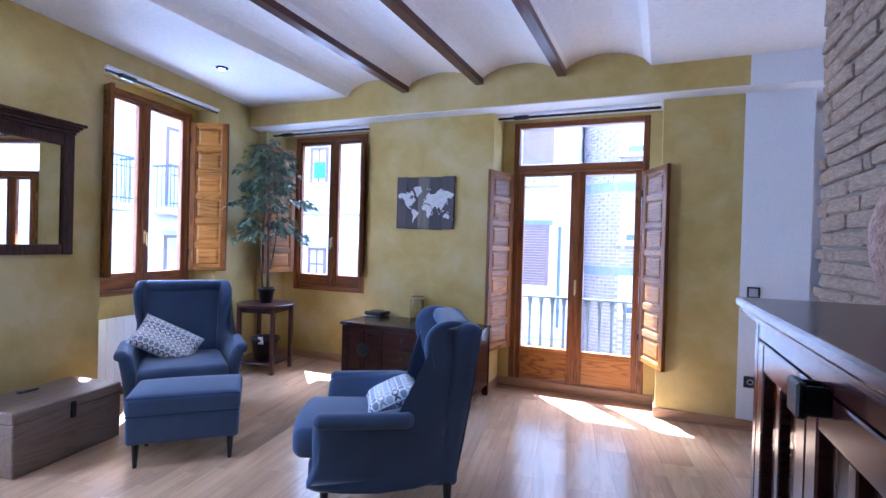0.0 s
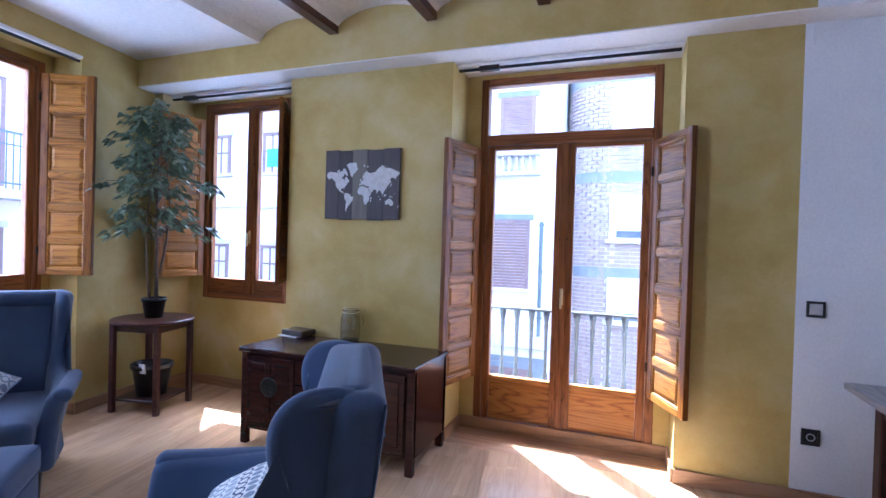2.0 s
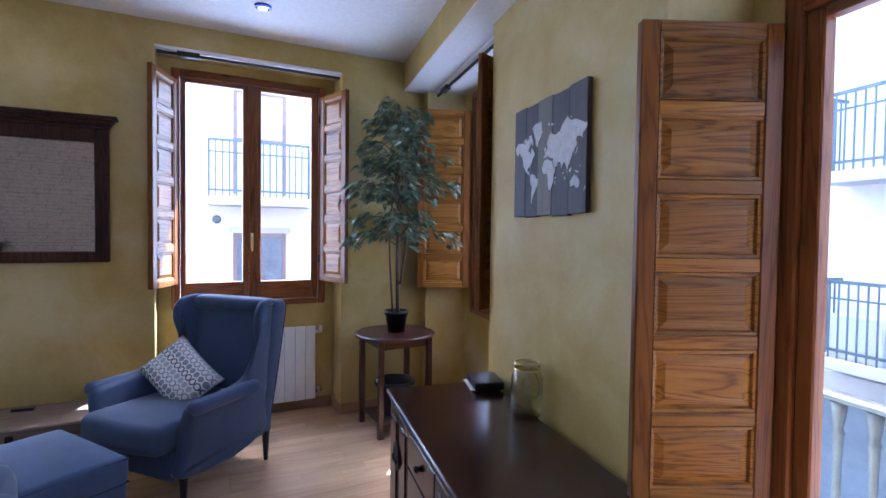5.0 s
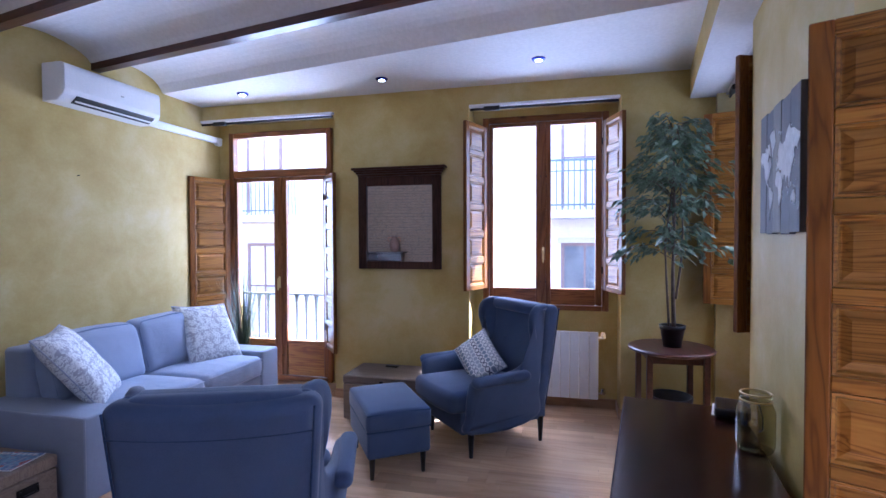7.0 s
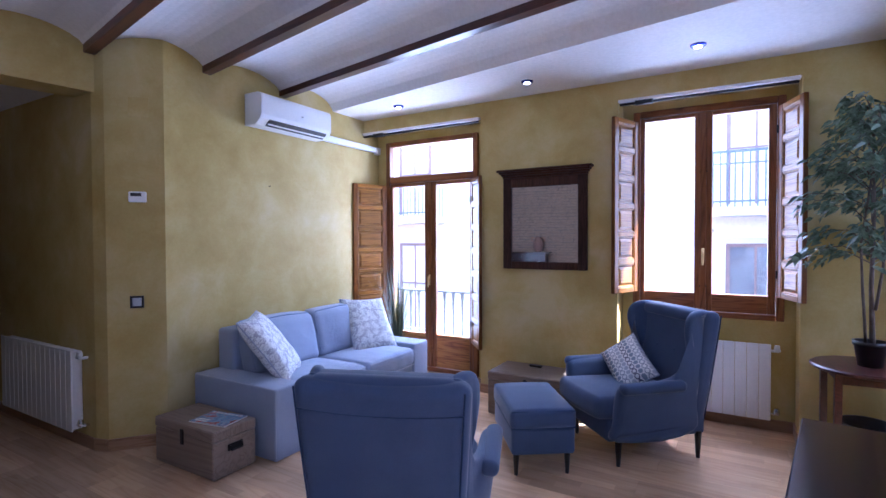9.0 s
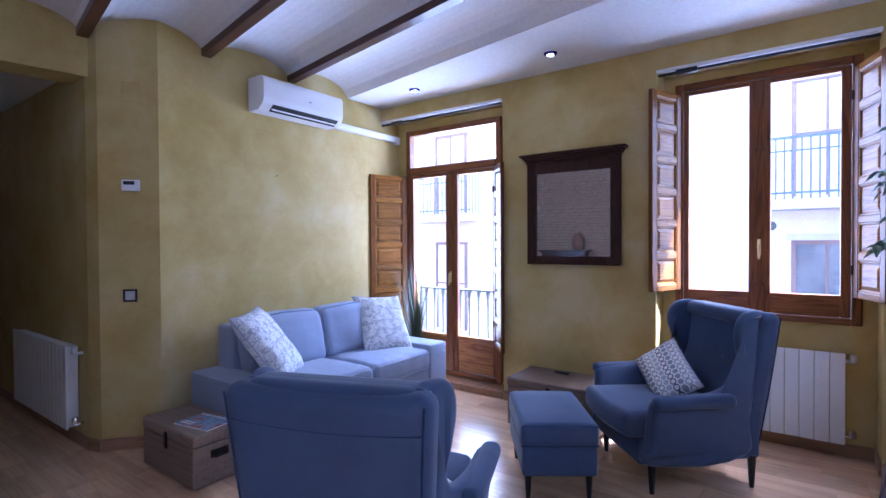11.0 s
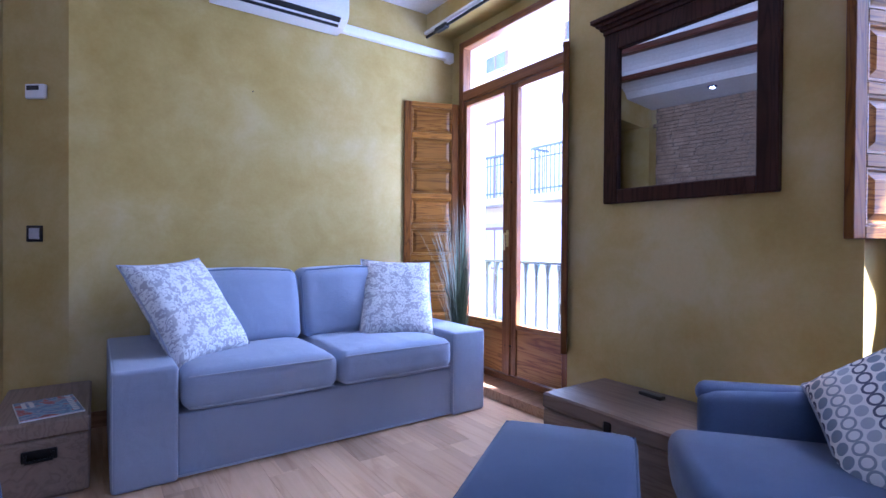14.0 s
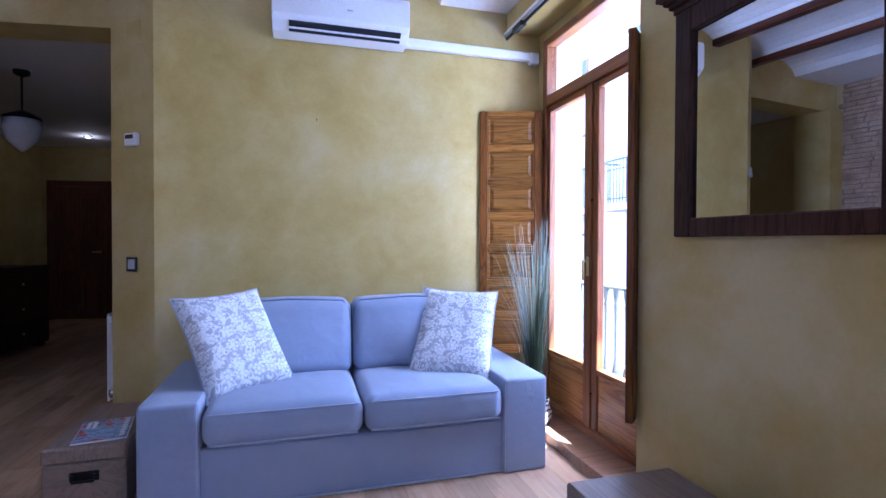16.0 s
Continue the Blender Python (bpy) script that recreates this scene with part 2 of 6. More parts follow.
YELLOW = plaster("ochre_limewash", [(0.36, (0.405, 0.285, 0.066)), (0.46, (0.465, 0.345, 0.098)), (0.54, (0.52, 0.405, 0.145)), (0.63, (0.58, 0.478, 0.23))])
OUTER = mottled("grey_render", (0.42, 0.41, 0.40), (0.52, 0.51, 0.49), 1.2, 60, 0.85, 0.2)
WHITE = mottled("white_emulsion", (0.74, 0.74, 0.76), (0.80, 0.80, 0.82), 1.2, 80, 0.7, 0.12)
CEILING = mottled("ceiling_white", (0.71, 0.71, 0.72), (0.77, 0.77, 0.78), 0.9, 40, 0.75, 0.2, dist=0.003)
PINE = wood("varnished_pine_upright", (0.215, 0.082, 0.012), (0.175, 0.062, 0.009), (0.09, 0.028, 0.005), "Z", 20, 0.36, spec=0.22)
PINE_X = wood("varnished_pine_flat", (0.31, 0.140, 0.022), (0.25, 0.102, 0.014), (0.11, 0.037, 0.006), "X", 20, 0.36, spec=0.22, vary=0.55)
FRAME_WOOD = wood("window_frame_wood", (0.27, 0.105, 0.032), (0.22, 0.080, 0.022), (0.12, 0.038, 0.011), "Z", 12, 0.36, spec=0.3)
FRAME_WOOD_X = wood("window_frame_wood_flat", (0.27, 0.105, 0.032), (0.22, 0.080, 0.022), (0.12, 0.038, 0.011), "X", 12, 0.36, spec=0.3)
DOOR_PANEL = wood("door_panel_wood", (0.42, 0.19, 0.042), (0.35, 0.14, 0.028), (0.17, 0.055, 0.012), "X", 14, spec=0.3)
BEAM = wood("dark_beam_wood", (0.10, 0.030, 0.016), (0.075, 0.022, 0.012), (0.035, 0.010, 0.006), "Y", 12, 0.3, False)
WALNUT = wood("dark_lacquered_wood", (0.044, 0.014, 0.010), (0.036, 0.011, 0.008), (0.022, 0.008, 0.006), "X", 9, 0.2, False, 0.03, 0.42)
MIRROR_WOOD = wood("stained_mirror_wood", (0.062, 0.025, 0.015), (0.045, 0.018, 0.011), (0.020, 0.008, 0.005), "Z", 16, 0.5, False, 0.2, 0.18)
TABLE_WOOD = wood("mahogany_side_table", (0.075, 0.024, 0.018), (0.055, 0.018, 0.014), (0.025, 0.008, 0.006), "X", 14, 0.35, False)
TRUNK_WOOD = wood("washed_grey_wood", (0.25, 0.187, 0.138), (0.225, 0.165, 0.120), (0.175, 0.124, 0.090), "X", 12, 0.62, False, 0.3)
GREY_TABLE = wood("grey_table_wood", (0.26, 0.25, 0.26), (0.20, 0.19, 0.20), (0.11, 0.10, 0.11), "Y", 14, 0.4, False, 0.2)
LAMINATE = wood("oak_laminate", (0.62, 0.42, 0.255), (0.585, 0.39, 0.228), (0.52, 0.335, 0.19), "Y", 9, 0.21, False, 0.03)


def three_strip(m):
    """Each board shows three staves across, cut to uneven lengths, each of its own tone."""
    nt = m.node_tree
    b = nt.nodes["Principled BSDF"]
    old = b.inputs["Base Color"].links[0].from_socket
    tc, sep, oi = nt.nodes.new("ShaderNodeTexCoord"), nt.nodes.new("ShaderNodeSeparateXYZ"), nt.nodes.new("ShaderNodeObjectInfo")
    nt.links.new(tc.outputs["Object"], sep.inputs[0])
    col = math_of(nt, "FLOOR", math_of(nt, "MULTIPLY", sep.outputs[0], 3 / 0.195))
    shift = math_of(nt, "MULTIPLY", math_of(nt, "ADD", col, oi.outputs["Random"]), 0.371)
    row = math_of(nt, "FLOOR", math_of(nt, "ADD", math_of(nt, "MULTIPLY", sep.outputs[1], 2.6), shift))
    cb, wnz = nt.nodes.new("ShaderNodeCombineXYZ"), nt.nodes.new("ShaderNodeTexWhiteNoise")
    for i, v in enumerate((col, row, oi.outputs["Random"])):
        nt.links.new(v, cb.inputs[i])
    nt.links.new(cb.outputs[0], wnz.inputs[0])
    hsv = nt.nodes.new("ShaderNodeHueSaturation")
    nt.links.new(math_of(nt, "ADD", math_of(nt, "MULTIPLY", wnz.outputs[0], 0.22), 0.88), hsv.inputs["Value"])
    nt.links.new(old, hsv.inputs["Color"])
    nt.links.new(hsv.outputs[0], b.inputs["Base Color"])


three_strip(LAMINATE)
SKIRT = wood("skirting_wood", (0.40, 0.235, 0.125), (0.35, 0.20, 0.10), (0.24, 0.13, 0.06), "X", 10, 0.4, False)
NAVY = fabric("blue_wool", (0.050, 0.074, 0.140), (0.072, 0.102, 0.185), 1400)
SOFA_BLUE = fabric("pale_blue_cotton", (0.29, 0.335, 0.455), (0.345, 0.395, 0.52), 1600, fold=1.5)
PIPING = fabric("piping", (0.020, 0.042, 0.10), (0.03, 0.055, 0.125))
SOFA_SEAM = fabric("pale_seam", (0.38, 0.425, 0.54), (0.43, 0.475, 0.58))
SEAM_DARK = fabric("blue_seam", (0.16, 0.20, 0.30), (0.20, 0.25, 0.36))
RINGS = ring_fabric("ring_print_cotton")
DAMASK = damask_fabric("damask_cotton")
BLACK_WOOD = mottled("black_leg", (0.010, 0.009, 0.009), (0.018, 0.016, 0.015), 6, 90, 0.35, 0.05)
BLACK_METAL = mottled("black_iron", (0.012, 0.012, 0.013), (0.025, 0.024, 0.024), 8, 120, 0.42, 0.2, 0.6)
BLACK_PLASTIC = mottled("black_plastic", (0.010, 0.010, 0.011), (0.018, 0.018, 0.019), 8, 150, 0.3, 0.05)
ENAMEL = mottled("white_enamel", (0.78, 0.78, 0.77), (0.83, 0.83, 0.82), 2, 120, 0.3, 0.02)
PLASTIC = mottled("white_plastic", (0.76, 0.76, 0.76), (0.81, 0.81, 0.81), 2, 150, 0.35, 0.02)
CHROME = mottled("satin_steel", (0.55, 0.55, 0.56), (0.68, 0.68, 0.68), 5, 200, 0.25, 0.05, 1.0)
BRASS = mottled("worn_brass", (0.55, 0.42, 0.2), (0.72, 0.58, 0.30), 6, 150, 0.3, 0.05, 1.0)
GLASS = clear_glass("window_glass", gloss=0.0)
MIRROR = mottled("mirror_silver", (0.62, 0.61, 0.60), (0.65, 0.64, 0.63), 0.5, 5, 0.012, 0.0, 1.0)
MIRROR.node_tree.nodes["Principled BSDF"].inputs["Normal"].links and MIRROR.node_tree.links.remove(MIRROR.node_tree.nodes["Principled BSDF"].inputs["Normal"].links[0])

# ---- shapes ----


def part(name, bm, material, parent=None, label="", smooth=False):
    """Links a bmesh as one mesh object under a thing or a part."""
    me = bpy.data.meshes.new(name)
    bmesh.ops.recalc_face_normals(bm, faces=bm.faces)
    if smooth:
        for f in bm.faces:
            f.smooth = True
    bm.to_mesh(me)
    bm.free()
    me.materials.append(material)
    ob = new(name, me)
    ob.parent = parent
    return tagged(ob, label)


def thing(name, m, label="", category="", group="", kind=""):
    ob = new(name)
    ob.empty_display_size = 0.1
    ob.matrix_world = m
    return tagged(ob, label, category, group, kind)


def box(bm, x0, x1, y0, y1, z0, z1, bevel=0.0, seg=1):
    g = bmesh.ops.create_cube(bm, size=1, matrix=Matrix.LocRotScale(((x0 + x1) / 2, (y0 + y1) / 2, (z0 + z1) / 2), None, (x1 - x0, y1 - y0, z1 - z0)))
    if bevel:
        es = list({e for v in g["verts"] for e in v.link_edges})
        bmesh.ops.bevel(bm, geom=es, offset=bevel, segments=seg, affect="EDGES", profile=0.5)
    return bm


def boxed(*args, **kw):
    return box(bmesh.new(), *args, **kw)


def rbox(bm, c, half, r, f=None, mid=3, puff=0.0):
    """A rounded box, c its middle, half its half sizes; f bends its points; puff swells the faces."""
    def line(h):
        i = max(h - r, 1e-4)
        arc = [i + r * math.tan(radians(a)) for a in (0, 15, 30, 45)]
        return [-x for x in reversed(arc)] + [i * (2 * k / mid - 1) for k in range(1, mid)] + arc
    ls = [line(h) for h in half]
    seen = {}

    def vert(p):
        key = tuple(round(a, 5) for a in p)
        if key not in seen:
            q = Vector(p)
            inner = Vector([max(-(h - r), min(h - r, a)) for a, h in zip(p, half)])
            d = q - inner
            q = inner + d.normalized() * r if d.length > 1e-9 else q
            if puff:
                w = [max(0.0, 1 - (a / h) ** 2) for a, h in zip(q, half)]
                q.z += math.copysign(puff, q.z) * (w[0] * w[1]) ** 0.5 * min(1, abs(q.z) / half[2])
            q = q + Vector(c)
            seen[key] = bm.verts.new(f(q) if f else q)
        return seen[key]
    for ax in range(3):
        a, b = [i for i in range(3) if i != ax]
        for s in (-1, 1):
            for i in range(len(ls[a]) - 1):
                for j in range(len(ls[b]) - 1):
                    vs = []
                    for di, dj in ((0, 0), (1, 0), (1, 1), (0, 1)):
                        p = [0, 0, 0]
                        p[ax], p[a], p[b] = s * half[ax], ls[a][i + di], ls[b][j + dj]
                        vs.append(vert(p))
                    if len(set(vs)) == 4:
                        try:
                            bm.faces.new(vs)
                        except ValueError:
                            pass
    return bm


def lathe(bm, profile, n=20, c=(0, 0, 0), cap=True):
    """Turns a profile of (radius, height) round the z axis."""
    rings = []
    for r, z in profile:
        rings.append([bm.verts.new((c[0] + r * math.cos(2 * math.pi * k / n), c[1] + r * math.sin(2 * math.pi * k / n), c[2] + z)) for k in range(n)])
    for a, b in zip(rings, rings[1:]):
        for k in range(n):
            bm.faces.new((a[k], a[(k + 1) % n], b[(k + 1) % n], b[k]))
    if cap:
        bm.faces.new(list(reversed(rings[0])))
        bm.faces.new(rings[-1])
    return bm


def tube(bm, pts, r, n=8, r2=None):
    """A round bar along points, tapering from r to r2."""
    pts = [Vector(p) for p in pts]
    rings = []
    for i, p in enumerate(pts):
        d = (pts[min(i + 1, len(pts) - 1)] - pts[max(i - 1, 0)]).normalized()
        a = d.orthogonal().normalized() if i == 0 else (a - d * a.dot(d)).normalized()
        b = d.cross(a)
        rr = r + ((r2 if r2 is not None else r) - r) * i / max(1, len(pts) - 1)
        rings.append([bm.verts.new(p + rr * (a * math.cos(2 * math.pi * k / n) + b * math.sin(2 * math.pi * k / n))) for k in range(n)])
    for q, s in zip(rings, rings[1:]):
        for k in range(n):
            bm.faces.new((q[k], q[(k + 1) % n], s[(k + 1) % n], s[k]))
    bm.faces.new(list(reversed(rings[0])))
    bm.faces.new(rings[-1])
    return bm


def slab(bm, outline, z0, z1):
    """A flat outline of (x, y) pulled up from z0 to z1."""
    lo = [bm.verts.new((x, y, z0)) for x, y in outline]
    hi = [bm.verts.new((x, y, z1)) for x, y in outline]
    bm.faces.new(list(reversed(lo)))
    bm.faces.new(hi)
    k = len(lo)
    for i in range(k):
        bm.faces.new((lo[i], lo[(i + 1) % k], hi[(i + 1) % k], hi[i]))
    return bm


def smooth_line(pts, steps=4):
    """A closed curve through points."""
    out, n = [], len(pts)
    for i in range(n):
        p0, p1, p2, p3 = (Vector(pts[(i + k - 1) % n]) for k in range(4))
        for k in range(steps):
            t = k / steps
            out.append(0.5 * (2 * p1 + (p2 - p0) * t + (2 * p0 - 5 * p1 + 4 * p2 - p3) * t * t + (3 * p1 - p0 - 3 * p2 + p3) * t ** 3))
    return out


def rounded_panel(bm, outline, thick, r, f):
    """A padded panel: an outline in (y, z), thick along x, with rounded rims; f places its points."""
    n = len(outline)
    area = sum(outline[i].x * outline[(i + 1) % n].y - outline[(i + 1) % n].x * outline[i].y for i in range(n))
    sgn = 1 if area > 0 else -1
    inward = []
    for i in range(n):
        d = (outline[(i + 1) % n] - outline[i - 1]).normalized()
        inward.append(Vector((-d.y, d.x)) * sgn)
    prof = [(r * (1 - math.cos(radians(a))), r * (1 - math.sin(radians(a)))) for a in (0, 30, 60, 90)]
    prof = prof + [(thick - x, i) for x, i in reversed(prof)]
    loops = [[bm.verts.new(f(Vector((x, *(outline[k] + inward[k] * ins))))) for k in range(n)] for x, ins in prof]
    for a, b in zip(loops, loops[1:]):
        for k in range(n):
            bm.faces.new((a[k], a[(k + 1) % n], b[(k + 1) % n], b[k]))
    caps = [bm.faces.new(loops[0][::-1]), bm.faces.new(loops[-1])]
    bmesh.ops.triangulate(bm, faces=caps)
    return bm


def holed(bm, a0, a1, t0, t1, z0, z1, holes, along="x"):
    """A wall from a0 to a1, t0 to t1 thick, with openings (a, a, z, z) through it."""
    cuts = sorted({a0, a1, *(h[0] for h in holes), *(h[1] for h in holes)})
    for a, b in zip(cuts, cuts[1:]):
        zs = [z0]
        for h in sorted(holes, key=lambda h: h[2]):
            if h[0] < (a + b) / 2 < h[1]:
                zs += [h[2], h[3]]
        zs.append(z1)
        for lo, hi in zip(zs[::2], zs[1::2]):
            if hi - lo > 1e-4:
                box(bm, *((a, b, t0, t1) if along == "x" else (t0, t1, a, b)), lo, hi)
    bmesh.ops.remove_doubles(bm, verts=bm.verts, dist=1e-5)
    return bm


def structure(name, bm, material, label, m=None):
    ob = part(name, bm, material)
    if m is not None:
        ob.matrix_world = m
    return tagged(ob, label, name.split("_")[0], kind="structure")


# ---- the shell of the room ----
TOP = 3.25
# side facade: inner skin with niches down to the floor, outer skin with the window openings
bm = holed(bmesh.new(), -0.6, 4.98, -0.25, 0.0, -0.02, TOP, [(-0.04, 1.43, -0.02, 2.67), (2.705, 3.96, -0.02, 2.645)], "y")
structure("wall_west", bm, YELLOW, "ochre limewashed plaster facade wall with window niches", UV)
W_HOLES, N_HOLES = [(0.137, 1.29, 0.05, 2.58), (2.79, 3.886, 0.85, 2.58)], [(-3.57, -2.60, 0.79, 2.555), (-0.942, 0.278, 0.03, 2.55)]
structure("wall_west_parapet", holed(bmesh.new(), -0.6, 5.0, -0.31, -0.25, -0.4, TOP, W_HOLES, "y"), YELLOW, "ochre plaster behind the side windows", UV)
bm = holed(bmesh.new(), -0.6, 5.0, -0.38, -0.31, -0.4, TOP, W_HOLES, "y")
structure("wall_west_outer", bm, OUTER, "pale grey rendered outside of the facade wall", UV)
# balcony facade
bm = holed(bmesh.new(), -4.05, 0.945, 4.60, 4.93, -0.02, TOP, [(-3.72, -2.375, -0.02, 2.60), (-1.05, 0.375, -0.02, 2.60)])
structure("wall_north", bm, YELLOW, "ochre limewashed plaster wall facing the balcony")
structure("wall_north_parapet", holed(bmesh.new(), -4.0, 1.39, 4.93, 4.99, -0.4, TOP, N_HOLES), YELLOW, "ochre plaster round the balcony windows")
bm = holed(bmesh.new(), -4.1, 1.39, 4.99, 5.05, -0.4, TOP, N_HOLES)
structure("wall_north_outer", bm, OUTER, "pale grey rendered outside of the balcony wall")
structure("wall_north_white", holed(bmesh.new(), 0.945, 1.39, 4.60, 4.93, -0.02, TOP, []), WHITE, "white painted wall pier beside the dining space")
bm = holed(bmesh.new(), 1.39, 4.3, 5.02, 5.25, -0.4, TOP, [(1.95, 3.05, 0.9, 2.5)])
structure("wall_alcove", bm, WHITE, "white wall of the dining alcove with a window")
structure("wall_east", boxed(4.2, 4.4, -1.0, 5.25, -0.02, TOP), WHITE, "plain white dining room wall")
# bulkhead over the balcony windows
structure("bulkhead_north", boxed(-4.0, 0.945, 4.42, 4.599, 2.585, TOP), YELLOW, "ochre bulkhead above the balcony windows")
structure("bulkhead_white", boxed(0.945, 4.3, 4.42, 4.599, 2.585, TOP), WHITE, "white bulkhead above the dining alcove")
structure("soffit", boxed(-4.0, 0.945, 4.419, 4.93, 2.578, 2.586), CEILING, "white underside of the bulkhead")
structure("soffit_white", boxed(0.945, 4.3, 4.419, 5.03, 2.578, 2.586), CEILING, "white underside of the dining bulkhead")
# sofa wall with its canted end, then the hallway's wall
bm = bmesh.new()
slab(bm, [(-0.6, 0.0), (2.236, -0.03), (2.525, -0.26), (2.56, -0.36), (2.56, -5.3), (2.3, -5.3), (2.3, -0.5), (-0.6, -0.3)], -0.02, TOP)
structure("wall_south", bm, YELLOW, "ochre limewashed wall behind the sofa", UV)
structure("wall_lintel", boxed(-0.62, 0.86, -0.22, 0.05, 2.53, TOP), YELLOW, "ochre lintel over the hallway opening")
structure("wall_hall_east", boxed(2.75, 2.95, -4.9, -0.8, -0.02, TOP), YELLOW, "ochre hallway wall")
structure("wall_hall_cross", boxed(-0.35, 0.70, -3.1, -2.95, -0.02, TOP), YELLOW, "ochre cross wall in the hallway")
structure("wall_hall_end", holed(bmesh.new(), -0.9, 3.0, -4.9, -4.7, -0.02, TOP, []), YELLOW, "ochre wall at the end of the hallway")
structure("wall_pier", boxed(0.62, 0.86, -0.22, 0.12, -0.02, 2.53), YELLOW, "ochre pier between hallway and stone wall")
structure("wall_pier_dining", boxed(0.862, 1.06, -1.0, 0.118, -0.02, TOP), YELLOW, "ochre wall closing the hallway from the dining side")
structure("wall_dining_south", boxed(1.062, 4.3, -1.0, -0.8, -0.02, TOP), WHITE, "plain white dining room wall")
structure("ceiling_hall", boxed(-0.9, 3.2, -4.9, -0.05, 2.6, 2.7), CEILING, "flat white hallway ceiling")
# floor under everything
structure("floor", boxed(-4.3, 4.4, -4.9, 5.0, -0.06, -0.012), LAMINATE, "sub floor under the oak laminate")

# ceiling: flat strip along the side facade, shallow vaults between dark beams, flat again over the dining side
BEAMS = [-1.885, -1.145, -0.42]
EDGE0, EDGE1, CZ, RISE = -2.535, 0.27, 2.805, 0.135


def lean(x, y):
    return x + (y - 4.4) * 0.026


bm = bmesh.new()
cols = []
xs = [(-4.6, CZ), (EDGE0, CZ)]
marks = [EDGE0, *BEAMS, EDGE1]
for a, b in zip(marks, marks[1:]):
    for k in range(1, 13):
        s = k / 12
        xs.append((a + (b - a) * s, CZ + RISE * (1 - (2 * s - 1) ** 2) ** 0.62))
xs.append((4.4, CZ))
for y in (4.45, -0.3):
    cols.append([bm.verts.new((lean(x, y) if x > -4.5 else -3.38 - 0.1495 * y, y, z)) for x, z in xs])
for i in range(len(xs) - 1):
    bm.faces.new((cols[0][i], cols[0][i + 1], cols[1][i + 1], cols[1][i]))
back = [[bm.verts.new((v.co.x, v.co.y, 3.3)) for v in (c[0], c[-1])] for c in cols]
bm.faces.new((back[0][0], back[0][1], back[1][1], back[1][0]))
for c, k in zip(cols, back):
    bm.faces.new([*c, k[1], k[0]])
structure("ceiling", bm, CEILING, "white plaster ceiling with shallow vaults between beams")
structure("ceiling_alcove", boxed(0.9, 4.4, 4.4, 5.2, 2.83, 2.95), CEILING, "flat white alcove ceiling")
structure("ceiling_dining", boxed(0.9, 4.4, -1.0, -0.2, 2.805, 2.95), CEILING, "flat white dining ceiling")
for x in BEAMS:
    bm = bmesh.new()
    slab(bm, [(lean(x, 4.42) - 0.035, 4.42), (lean(x, 4.42) + 0.035, 4.42), (lean(x, -0.1) + 0.035, -0.1), (lean(x, -0.1) - 0.035, -0.1)], 2.79, 2.85)
    tagged(part("ceiling_beam", bm, BEAM), "thin dark varnished wooden ceiling beam", "beam", "ceiling beams")


# ---- windows and shutters ----
def shutter(w, h, panels, m, label, group):
    """A panelled shutter leaf, hinged at x = 0, face towards -y."""
    t = thing("window_shutter", m, label, "shutter", group)
    bm = bmesh.new()
    st, rl = 0.055, 0.042
    for x in (0, w - st):
        box(bm, x, x + st, -0.034, 0, 0, h, 0.004)
    part("shutter_frame", bm, PINE, t)
    step = (h - rl) / panels
    for k in range(panels + 1):
        part("shutter_rail", boxed(st, w - st, -0.033, -0.001, k * step, k * step + rl, 0.003), PINE_X, t)
    for k in range(panels):
        z0, z1 = k * step + rl, (k + 1) * step
        bm = boxed(st, w - st, -0.019, -0.015, z0, z1)
        for s in (1, -1):
            mid_y = -0.017
            loops = []
            for ins, out in ((0.001, 0.002), (0.002, 0.0145), (0.010, 0.0125), (0.015, 0.0035), (0.020, 0.0035), (0.042, 0.0115)):
                x0, x1, a, b = st + ins, w - st - ins, z0 + ins, z1 - ins
                loops.append([bm.verts.new((x, mid_y - s * out, z)) for x, z in ((x0, a), (x1, a), (x1, b), (x0, b))])
            for p, q in zip(loops, loops[1:]):
                for i in range(4):
                    bm.faces.new((p[i], p[(i + 1) % 4], q[(i + 1) % 4], q[i]))
            bm.faces.new(loops[-1])
        part("shutter_panel", bm, PINE_X, t)
    for z in (0.12 * h, 0.88 * h):
        part("hinge", tube(bmesh.new(), [(0, -0.04, z - 0.03), (0, -0.04, z + 0.03)], 0.007), BLACK_METAL, t)
    return t


